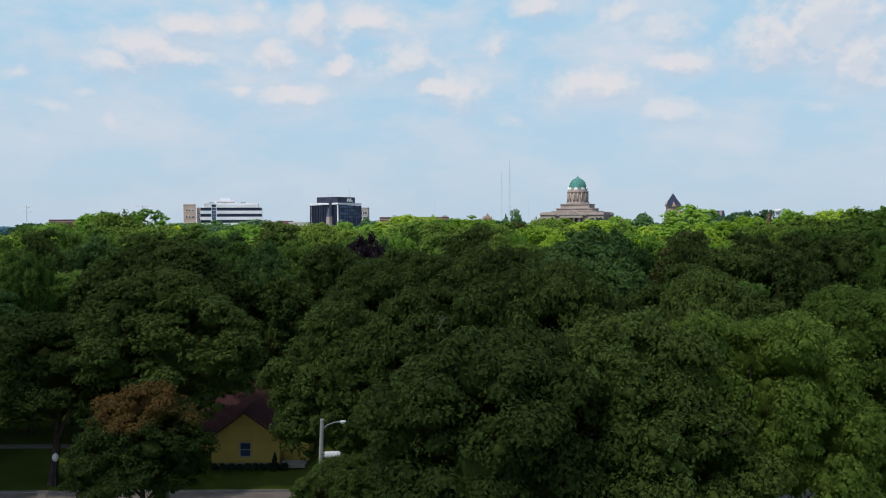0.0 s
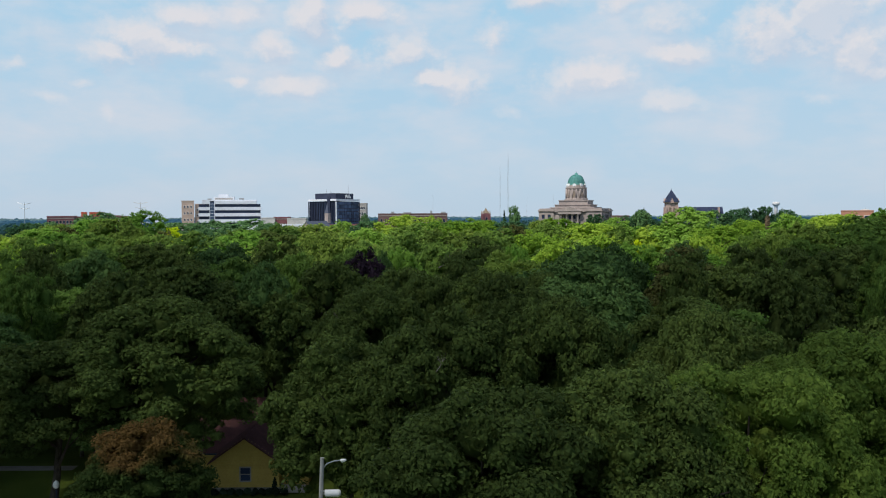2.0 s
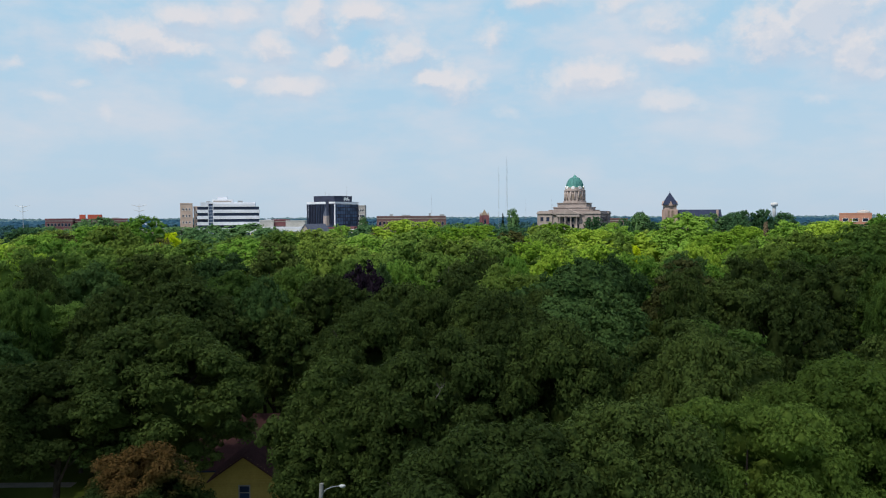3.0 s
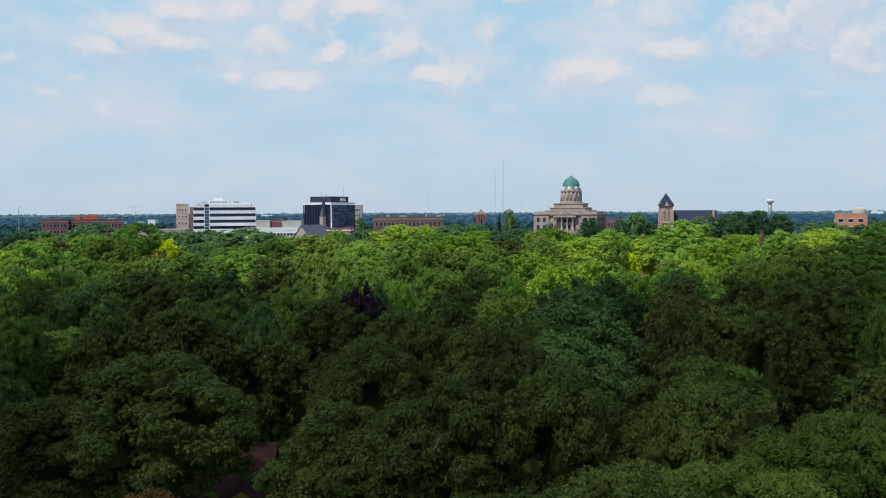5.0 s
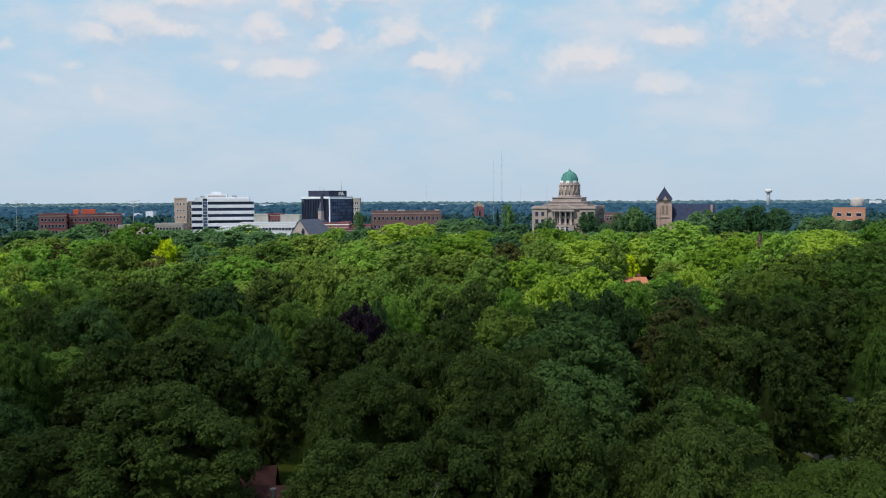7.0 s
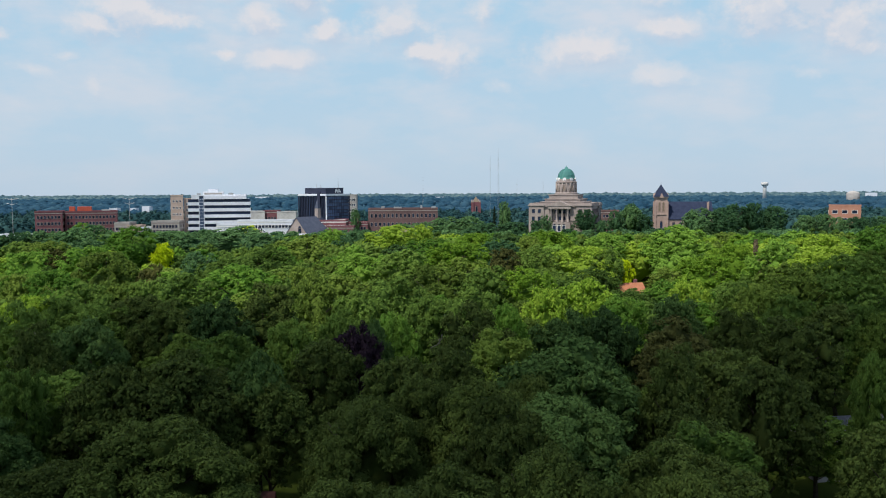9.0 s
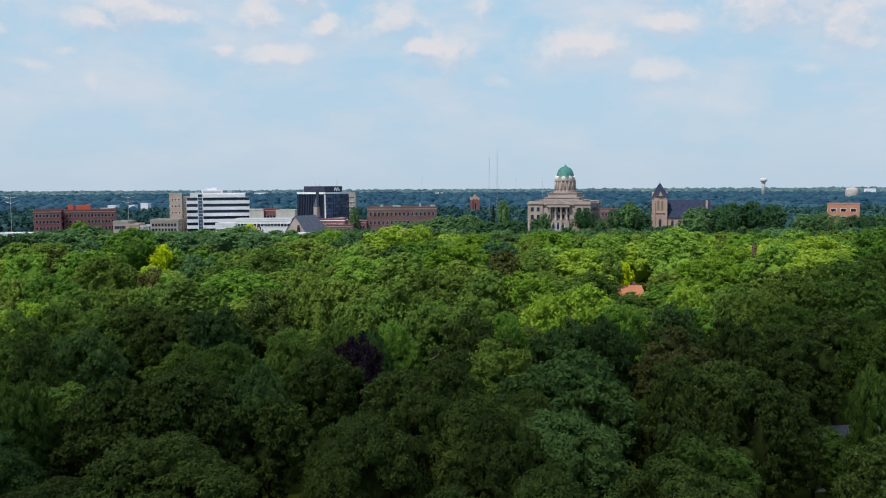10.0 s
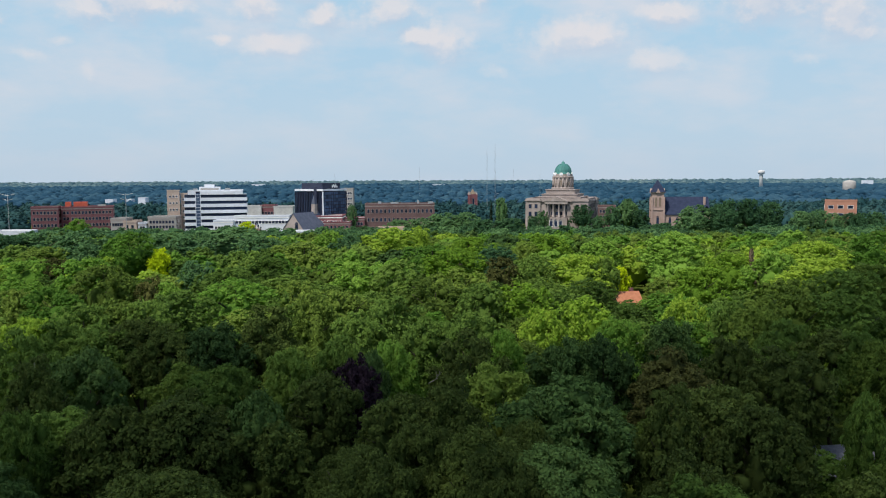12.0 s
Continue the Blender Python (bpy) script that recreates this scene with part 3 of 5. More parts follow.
# single trees that stand out, and three unseen lawn shaders: kind, place, crown radius, height of the top
STANDING = (
    ("oak", 9.2, 38.0, 6.2, 17.9),
    ("oak", 2.4, 36.0, 6.6, 17.4),
    ("oak", -6.8, 57.0, 5.9, 15.9),
    ("olive", 23.3, 46.0, 6.6, 18.8),
    ("olive", 14.9, 40.0, 5.5, 17.3),
    ("oak", -0.3, 53.0, 6.0, 18.4),
    ("deep", 10.7, 70.0, 7.0, 19.4),
    ("oak", 19.1, 58.0, 6.5, 18.4),
    ("oak", -23.4, 68.0, 7.8, 18.2),
    ("oak", -33.1, 66.8, 7.0, 15.1),
    ("rust", -20.2, 52.5, 4.6, 11.3),
    ("gold", -84.1, 250.0, 3.9, 21.6),
    ("dry_spruce", 83.6, 205.0, 4.6, 24.2),
    ("shade", 43.8, 480.0, 4.1, 31.1),
    ("spruce", 37.9, 483.0, 3.4, 26.9),
    ("shade", 124.8, 500.0, 7.8, 27.0),
    ("maple", -205.0, 470.0, 7.3, 18.8),
    ("shade", -118.0, 470.0, 7.2, 14.6),
    ("shade", -105.0, 468.0, 6.4, 14.0),
    ("shade", -91.0, 470.0, 6.2, 13.4),
    ("oak", -8.6, 76.0, 4.4, 16.5),
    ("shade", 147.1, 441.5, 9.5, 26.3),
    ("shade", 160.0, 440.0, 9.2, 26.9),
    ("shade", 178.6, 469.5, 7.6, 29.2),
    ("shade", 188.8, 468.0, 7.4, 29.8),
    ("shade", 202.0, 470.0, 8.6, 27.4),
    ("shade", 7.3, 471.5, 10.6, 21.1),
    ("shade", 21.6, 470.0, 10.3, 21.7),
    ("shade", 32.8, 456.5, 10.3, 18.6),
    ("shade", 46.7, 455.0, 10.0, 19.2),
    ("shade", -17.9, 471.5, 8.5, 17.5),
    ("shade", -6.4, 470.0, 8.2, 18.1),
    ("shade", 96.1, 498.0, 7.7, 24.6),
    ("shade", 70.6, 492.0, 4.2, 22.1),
    # next two are added left of the view to shade the lawn
    ("elm", -47.0, 68.0, 6.5, 17.0),
    ("oak", -50.0, 78.0, 6.5, 17.5),
    ("oak", -5.7, 44.0, 3.0, 9.0),
    ("deep", -56.0, 84.0, 4.5, 8.0),
    ("deep", -49.0, 82.0, 4.0, 7.0),
    ("deep", -43.0, 83.0, 4.0, 7.5),
    ("deep", -37.5, 82.0, 3.6, 7.0),
    ("deep", -34.5, 79.0, 3.0, 6.0),
    # another unseen tree, added to darken the lawn
    ("elm", -43.5, 61.0, 6.0, 16.0),
    ("deep", -43.0, 76.0, 5.0, 15.0),
    ("shade", 222.1, 471.5, 7.4, 21.8),
    ("shade", 232.1, 470.0, 7.2, 22.4),
    ("shade", 243.8, 473.5, 6.4, 19.4),
    ("shade", 252.4, 472.0, 6.2, 20.0),
    ("shade", 263.1, 481.5, 6.5, 20.0),
    ("shade", 271.9, 480.0, 6.3, 20.6),
    ("gold", -106.3, 470.0, 5.3, 17.1),
    ("shade", 114.8, 495.0, 5.6, 23.4),
    ("shade", 132.3, 495.0, 6.3, 21.3),
    ("shade", 105.0, 490.0, 4.9, 18.7),
    ("shade", 63.8, 488.0, 4.1, 18.8),
    ("shade", -47.7, 500.0, 3.5, 26.0),
    ("shade", -52.2, 470.0, 7.3, 12.4),
    ("shade", -37.9, 478.0, 6.1, 13.2),
    ("shade", 144.2, 488.0, 6.9, 13.6),
    ("gold", 53.9, 222.0, 2.6, 18.6),
    ("shade", 130.5, 520.0, 5.9, 28.2),
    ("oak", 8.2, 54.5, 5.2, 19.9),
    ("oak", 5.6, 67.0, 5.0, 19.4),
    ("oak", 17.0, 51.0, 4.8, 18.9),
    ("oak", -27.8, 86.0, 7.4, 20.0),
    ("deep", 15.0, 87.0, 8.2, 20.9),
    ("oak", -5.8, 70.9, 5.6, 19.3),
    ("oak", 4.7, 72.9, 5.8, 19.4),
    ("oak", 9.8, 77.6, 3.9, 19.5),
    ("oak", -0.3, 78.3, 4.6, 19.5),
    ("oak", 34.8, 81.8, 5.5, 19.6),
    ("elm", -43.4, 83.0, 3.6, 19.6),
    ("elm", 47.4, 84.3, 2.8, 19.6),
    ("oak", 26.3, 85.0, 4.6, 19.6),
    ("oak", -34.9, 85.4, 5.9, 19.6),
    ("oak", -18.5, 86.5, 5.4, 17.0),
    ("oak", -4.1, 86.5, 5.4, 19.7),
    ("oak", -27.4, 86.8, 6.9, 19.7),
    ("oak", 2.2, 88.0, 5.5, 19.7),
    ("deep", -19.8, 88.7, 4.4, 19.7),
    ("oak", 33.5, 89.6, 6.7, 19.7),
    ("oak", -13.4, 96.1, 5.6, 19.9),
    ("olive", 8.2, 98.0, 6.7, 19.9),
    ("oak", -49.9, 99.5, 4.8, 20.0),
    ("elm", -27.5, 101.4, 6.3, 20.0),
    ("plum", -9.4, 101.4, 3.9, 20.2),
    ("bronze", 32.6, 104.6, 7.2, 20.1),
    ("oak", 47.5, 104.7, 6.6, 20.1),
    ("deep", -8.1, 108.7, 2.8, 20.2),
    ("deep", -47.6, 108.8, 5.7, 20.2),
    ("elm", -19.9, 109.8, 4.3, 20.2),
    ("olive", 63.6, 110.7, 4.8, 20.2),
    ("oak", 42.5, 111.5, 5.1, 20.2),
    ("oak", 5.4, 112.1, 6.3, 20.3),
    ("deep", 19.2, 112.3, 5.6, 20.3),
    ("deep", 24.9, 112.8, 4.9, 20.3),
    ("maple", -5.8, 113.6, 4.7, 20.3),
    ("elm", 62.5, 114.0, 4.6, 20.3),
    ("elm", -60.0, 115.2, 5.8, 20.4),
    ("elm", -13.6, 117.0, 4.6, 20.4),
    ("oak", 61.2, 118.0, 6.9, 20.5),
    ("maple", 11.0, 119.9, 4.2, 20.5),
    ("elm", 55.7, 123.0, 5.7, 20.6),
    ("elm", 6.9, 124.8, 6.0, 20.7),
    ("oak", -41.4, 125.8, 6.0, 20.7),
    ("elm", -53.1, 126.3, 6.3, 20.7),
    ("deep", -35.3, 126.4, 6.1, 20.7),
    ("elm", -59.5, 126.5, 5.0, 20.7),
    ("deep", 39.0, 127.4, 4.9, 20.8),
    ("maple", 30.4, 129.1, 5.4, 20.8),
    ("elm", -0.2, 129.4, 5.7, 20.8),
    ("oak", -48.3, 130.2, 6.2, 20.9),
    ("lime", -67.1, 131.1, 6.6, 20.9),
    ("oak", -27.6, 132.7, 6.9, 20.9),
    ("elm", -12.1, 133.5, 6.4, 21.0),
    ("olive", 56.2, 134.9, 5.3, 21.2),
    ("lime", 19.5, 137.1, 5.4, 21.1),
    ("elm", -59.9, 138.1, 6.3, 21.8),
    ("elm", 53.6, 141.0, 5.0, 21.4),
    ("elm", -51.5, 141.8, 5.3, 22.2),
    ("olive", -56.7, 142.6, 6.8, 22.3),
    ("elm", 76.4, 143.6, 8.4, 22.3),
    ("elm", -7.0, 146.7, 7.0, 21.4),
    ("lime", 47.6, 146.8, 4.7, 21.4),
    ("olive", 67.8, 147.1, 7.4, 22.2),
    ("lime", 28.6, 148.7, 6.9, 21.5),
    ("olive", -21.5, 149.6, 5.3, 21.5),
    ("elm", -49.3, 154.1, 9.0, 21.6),
    ("olive", 69.9, 154.2, 7.7, 24.1),
    ("olive", -18.3, 159.7, 7.7, 21.7),
    ("elm", 83.8, 159.9, 9.0, 24.9),
    ("maple", -74.8, 160.1, 7.3, 21.7),
    ("elm", 10.9, 162.0, 7.4, 21.7),
    ("lime", 19.7, 163.1, 7.5, 21.7),
    ("olive", -84.8, 164.3, 5.1, 21.7),
    ("olive", 93.5, 164.8, 7.6, 25.5),
    ("olive", 1.7, 166.3, 8.7, 21.8),
    ("maple", -40.7, 170.8, 10.7, 21.9),
    ("olive", -29.1, 173.6, 5.8, 21.9),
    ("bronze", -61.8, 175.2, 3.5, 21.9),
    ("olive", -71.5, 176.0, 8.1, 25.2),
    ("lime", 87.9, 179.0, 9.7, 24.9),
    ("lime", 63.9, 187.0, 8.7, 22.2),
    ("olive", 7.0, 190.7, 7.6, 22.2),
    ("maple", -81.8, 191.7, 8.8, 25.4),
    ("elm", -49.5, 193.9, 8.1, 22.2),
    ("maple", 86.1, 196.5, 7.5, 24.5),
    ("elm", -7.8, 197.3, 7.4, 22.3),
    ("maple", -18.1, 204.1, 8.5, 22.3),
    ("lime", 78.5, 206.3, 7.3, 24.4),
    ("elm", 45.4, 208.2, 4.9, 22.3),
    ("bronze", 19.0, 208.4, 5.4, 22.3),
    ("elm", 27.5, 209.2, 7.0, 22.4),
    ("shade", -61.8, 210.6, 5.3, 22.4),
    ("lime", 39.4, 211.0, 9.9, 23.6),
    ("maple", -105.8, 213.2, 8.4, 22.4),
    ("elm", -43.8, 213.6, 7.6, 22.4),
    ("bronze", -100.9, 217.0, 5.4, 22.4),
    ("lime", 7.0, 218.9, 10.0, 23.7),
    ("lime", 110.0, 226.1, 10.4, 25.6),
    ("shade", 18.8, 229.1, 7.6, 23.6),
    ("maple", 129.0, 230.8, 7.7, 26.8),
    ("maple", 71.4, 234.4, 11.0, 27.0),
    ("maple", 0.9, 237.3, 9.9, 23.9),
    ("olive", -116.9, 242.9, 9.6, 23.3),
    ("olive", 29.3, 245.1, 5.1, 23.7),
    ("maple", -94.9, 251.1, 9.4, 26.5),
    ("maple", 53.9, 251.8, 7.9, 23.9),
    ("olive", -41.1, 258.6, 11.9, 22.9),
    ("lime", 13.7, 266.6, 8.9, 24.0),
    ("lime", 40.0, 269.9, 10.7, 24.0),
    ("shade", -118.5, 272.6, 10.2, 26.1),
    ("lime", -13.9, 284.9, 11.3, 25.0),
    ("shade", -61.0, 288.7, 8.4, 23.0),
    ("shade", -151.8, 292.6, 8.5, 23.3),
    ("shade", -26.9, 294.8, 8.9, 23.4),
    ("shade", -87.5, 296.2, 8.7, 23.0),
    ("lime", -3.6, 299.9, 5.6, 24.6),
    ("shade", -147.4, 300.3, 11.3, 23.5),
    ("shade", -100.0, 302.9, 12.0, 23.1),
    ("maple", -38.2, 306.6, 6.7, 23.1),
    ("shade", -80.0, 316.3, 17.2, 23.1),
)
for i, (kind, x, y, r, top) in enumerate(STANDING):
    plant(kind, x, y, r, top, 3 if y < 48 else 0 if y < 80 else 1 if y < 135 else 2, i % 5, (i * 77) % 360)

HOUSE_GAPS = (
    # x0, x1, y0, y1 kept free of trees: the road, the yellow house with its lawns, other roofs
    (-34, -9, 56, 84), (-70, -4, 55, 70.5), (-46, -30, 62, 78), (47, 63, 97, 110), (47, 57, 201, 214), (15, 25, 204, 217), (25, 33, 108, 119), (42, 60, 160, 173),
)


def free(x, y, r, near):
    if any(x0 - 1 < x < x1 + 1 and y0 - 1 < y < y1 + 1 for x0, x1, y0, y1 in HOUSE_GAPS):
        return False
    return all((x - a) ** 2 + (y - b) ** 2 > (near * (r + c)) ** 2 for a, b, c in TREES)


# the wood between them, tree by tree
rng = random.Random(11)
y = 67.0
while y < 205:
    x = -0.57 * y - 15
    while x < 0.57 * y + 15:
        px, py = x + rng.uniform(-3, 3), y + rng.uniform(-3, 3)
        r = rng.uniform(4.6, 7.4) if py < 105 else rng.uniform(5.8, 9.2)
        if free(px, py, r, 0.62):
            v = noise.noise(Vector((px * 0.02, py * 0.02, 3.1))) * 0.5 + rng.uniform(0, 1)
            # brighter kinds past 125 m: sunlight is partly put into leaf colour
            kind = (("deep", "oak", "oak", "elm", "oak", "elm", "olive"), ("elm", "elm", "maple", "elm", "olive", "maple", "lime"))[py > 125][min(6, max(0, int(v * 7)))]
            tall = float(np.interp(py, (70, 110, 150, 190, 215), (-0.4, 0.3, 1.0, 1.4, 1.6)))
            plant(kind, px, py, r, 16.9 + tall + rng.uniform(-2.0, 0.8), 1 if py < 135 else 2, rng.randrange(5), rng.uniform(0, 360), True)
        x += 8.5
    y += 8.0
print("trees", len(TREES))


# ---- the woods beyond, too many to count ----
def woods(name, label, spots, material, seed, up=0.3, flat=0.78, tuft=0.13, fill=0.75):
    """One mesh of many small trees: spots of x, y, radius, top, tufts, sprays, spray size."""
    rng = np.random.default_rng(seed)
    out, solid, tints, solid_tints = [], [], [], []
    for x, y, r, top, tufts, count, size in spots:
        z = ground_z(x, y)
        h = top - z
        wide = max(1.0, r / (0.62 * h))
        cs, rs, bs, ws = crown_tufts(rng, r / wide, h, h * 0.2, *tufts, r / wide * tuft, 0.8)
        cs = cs * np.array((wide, wide, 1)) + np.array((x, y, z))
        bs = bs * np.array((wide, wide, 1)) + np.array((x, y, z))
        rs, ws = rs * wide, ws * wide
        out.append(leaf_cloud(rng, cs, rs, count, size, flat / wide, up))
        heart = (np.array([(x, y, z + h * 0.5)]), np.array([r * 0.7]), 1, h * 0.38 / (r * 0.7), 1.0)
        solid.append(joined((tuft_cores(rng, cs, rs, 0, flat / wide, fill), tuft_cores(rng, bs, ws, 0, flat / wide, 0.85), tuft_cores(rng, *heart))))
        own = rng.uniform()
        tints.append(np.full(len(out[-1]) // 3, own))
        solid_tints.append(np.full(len(solid[-1][1]), own))
    me = leafy_mesh(name, np.concatenate(out), joined(solid), material, np.concatenate(tints + solid_tints))
    return tagged(new(name, me), label, "trees", kind="stuff")


BUILT = (
    # x0, x1, y0, y1 of town blocks kept free of trees
    (-262, -150, 492, 560), (-152, -60, 485, 560), (-80, 60, 490, 560), (56, 116, 495, 560), (135, 200, 490, 540), (240, 275, 495, 530), (-95, -62, 452, 474), (-256, -226, 458, 478), (-30, -12, 438, 458),
)
rng = random.Random(5)
spots = {"lime": [], "maple": [], "olive": [], "elm": [], "oak": [], "shade": [], "teal": []}
y = 208.0
while y < 830:
    step = 11.0 + y / 110
    x = -0.57 * y - 15
    while x < 0.57 * y + 15:
        px, py = x + rng.uniform(-4, 4), y + rng.uniform(-4, 4)
        r = rng.uniform(5.6, 9.6)
        in_town = any(x0 < px < x1 and y0 < py < y1 for x0, x1, y0, y1 in BUILT)
        if not in_town and free(px, py, r, 0.55):
            v = noise.noise(Vector((px * 0.016, py * 0.02, 8.3))) + rng.uniform(-0.3, 0.3)
            fade = min(1, max(0, (py - 310) / 110))
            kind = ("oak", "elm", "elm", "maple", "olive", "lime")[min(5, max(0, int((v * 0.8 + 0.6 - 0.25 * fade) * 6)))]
            # from here on haze and shade come from the leaf colour
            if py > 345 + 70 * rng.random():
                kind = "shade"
            # behind the town the leaves carry painted haze
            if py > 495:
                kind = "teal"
            top = float(np.interp(py, (200, 245, 290, 330, 400, 480), (19.6, 19.8, 19.6, 18.6, 15.4, 12.8))) + rng.uniform(-3.0, 1.0) + (0.0 if py < 495 else 5.0)
            spots[kind].append((px, py, r, clear(px, py, r, top), (18, 7) if py < 345 else (14, 5) if py < 495 else (7, 3), 8 if py < 495 else 5, 0.34 + py / 1100 if py < 495 else 0.55))
        x += step
    y += step * 0.9
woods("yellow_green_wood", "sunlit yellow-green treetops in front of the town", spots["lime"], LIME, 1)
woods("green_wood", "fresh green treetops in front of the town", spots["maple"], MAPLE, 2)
woods("olive_wood", "olive-green treetops in front of the town", spots["olive"], OLIVE, 7)
woods("mid_green_wood", "mid-green treetops in front of the town", spots["elm"], ELM, 8)
woods("blue_green_wood", "treetops along the edge of town, coloured blue-green for haze and shade", spots["shade"], SHADE, 5)
woods("town_wood", "trees between and behind the town blocks, coloured teal with haze", spots["teal"], TEAL, 6)
woods("dark_wood", "dark green treetops round the town", spots["oak"], DEEP, 3)


def canopy(name, label, y0, y1, columns, material):
    """A closed roof of treetops that reaches to the horizon: domes of many sizes over the ground."""
    ys, across = [y0], [0.0]
    while ys[-1] < y1:
        step = 4.0 * (ys[-1] / y0) ** 1.5
        across.append(across[-1] + step / (13.0 * (ys[-1] / y0) ** 0.7))
        ys.append(ys[-1] + step)
    verts = []
    for y, v in zip(ys, across):
        size = 13.0 * (y / y0) ** 0.7
        for k in range(columns + 1):
            x = (k / columns - 0.5) * 2 * (0.585 * y + 20)
            far, _ = noise.voronoi(Vector((x / size, v, 0.5)))
            dome = max(0.0, 1.0 - (far[0] / 0.62) ** 2) ** 0.5
            stand = noise.noise(Vector((x * 0.004, y * 0.004, 1.3)))
            rise = 9.0 * min(1.0, max(0.0, (y - 2300) / 2200))
            own = noise.cell(Vector((x / size, v, 7.7)))
            verts.append((x, y, ground_z(x, y) + 5.0 + rise + 3.5 * stand + dome * (3.6 + 1.4 * own) * (1 + (y - y0) / 2600) + 1.2 * noise.noise(Vector((x * 0.21, y * 0.21, 0)))))
    w = columns + 1
    faces = [(j * w + k, j * w + k + 1, (j + 1) * w + k + 1, (j + 1) * w + k) for j in range(len(ys) - 1) for k in range(columns)]
    me = bpy.data.meshes.new(name)
    me.from_pydata(verts, [], faces)
    me.polygons.foreach_set("use_smooth", np.ones(len(faces), bool))
    me.materials.append(material)
    return tagged(new(name, me), label, "trees", kind="stuff")


# floor and far crowns share the leaf colour with haze painted in
canopy("far_wood_floor", "wooded land stretching to the horizon, coloured dark blue with haze", 815.0, 4700.0, 240, HAZY_WOODS)


def far_crowns(name, label, y0, y1, material, seed, unit=815.0):
    """Single round treetops by the thousand, row behind row to the horizon, thinning to larger clumps."""
    rng = np.random.default_rng(seed)
    centres, radii = [], []
    y = y0
    while y < y1:
        g = y / unit
        gap = 9.0 * g ** 0.6
        for x in np.arange(-0.59 * y - 20, 0.59 * y + 20, gap):
            px, py = x + rng.uniform(-0.5, 0.5) * gap, y + rng.uniform(-0.5, 0.5) * 24 * g
            stand = noise.noise(Vector((px * 0.003, py * 0.003, 1.3)))
            rise = 9.0 * min(1.0, max(0.0, (py - 2300) / 2200))
            r = rng.uniform(4.2, 8.2) * g ** 0.5
            centres.append((px, py, ground_z(px, py) + 7.5 + rise + 4.0 * stand + rng.uniform(-2.5, 2.5)))
            radii.append(r)
        y += 17 * g ** 1.05
    centres, radii = np.array(centres), np.array(radii)
    v, f = tuft_cores(rng, centres, radii, 1, 0.62, 1.0, 0.16)
    own = np.repeat(rng.uniform(size=len(radii)), len(f) // len(radii))
    return tagged(new(name, leafy_mesh(name, np.zeros((0, 3)), (v, f), material, own)), label, "trees", kind="stuff")


far_crowns("far_wood", "woods stretching far behind town, coloured dark blue with haze", 815.0, 3100.0, HAZY_WOODS, 12)
far_crowns("horizon_wood", "woods along the horizon, coloured pale for haze and distant sun", 3100.0, 4750.0, HAZEWOOD, 13)


# ---- the cumulus that drifts over the near wood and keeps the sun off it ----
def cloud(base):
    """A heaped cloud with a flat underside and a ragged rim, high up towards the sun."""
    drift = SUN_WAY * (base / SUN_WAY.z)
    columns, rows = 60, 40
    sides = []
    for upper in (0, 1):
        for i in range(columns + 1):
            x = -330 + 660 * i / columns
            rim = np.interp(x, (-90, -64, -37, -7, 17, 35, 61, 90, 119, 160), (138, 128, 146, 126, 128, 134, 150, 172, 202, 228))
            rim += 14 * noise.noise(Vector((x * 0.05, 2.0, 0.0)))
            for j in range(rows + 1):
                k = j / rows
                y = -250 + (rim + 250) * k
                heap = 0.6 + 0.4 * noise.noise(Vector((x * 0.02, y * 0.02, 5.0))) + 0.25 * noise.noise(Vector((x * 0.06, y * 0.06, 9.0)))
                edge = min(1.0, 6 * k, 6 * (1 - k), 6 * i / columns, 6 * (1 - i / columns))
                z = 70 * heap * edge ** 0.5 if upper else -6 * edge * heap
                sides.append((x + drift.x, y + drift.y, base + z))
    w, top = rows + 1, (columns + 1) * (rows + 1)
    faces = []
    for i in range(columns):
        for j in range(rows):
            q = (i * w + j, i * w + j + 1, (i + 1) * w + j + 1, (i + 1) * w + j)
            faces += [q, tuple(top + v for v in q[::-1])]
    me = bpy.data.meshes.new("cloud")
    me.from_pydata(sides, [], faces)
    me.polygons.foreach_set("use_smooth", np.ones(len(faces), bool))
    me.materials.append(CLOUDWHITE)
    return tagged(new("cloud", me), "white heaped summer cloud high above the wood", "cloud", kind="structure")


cloud(1100.0)


# ---- town buildings ----
PANES = {}


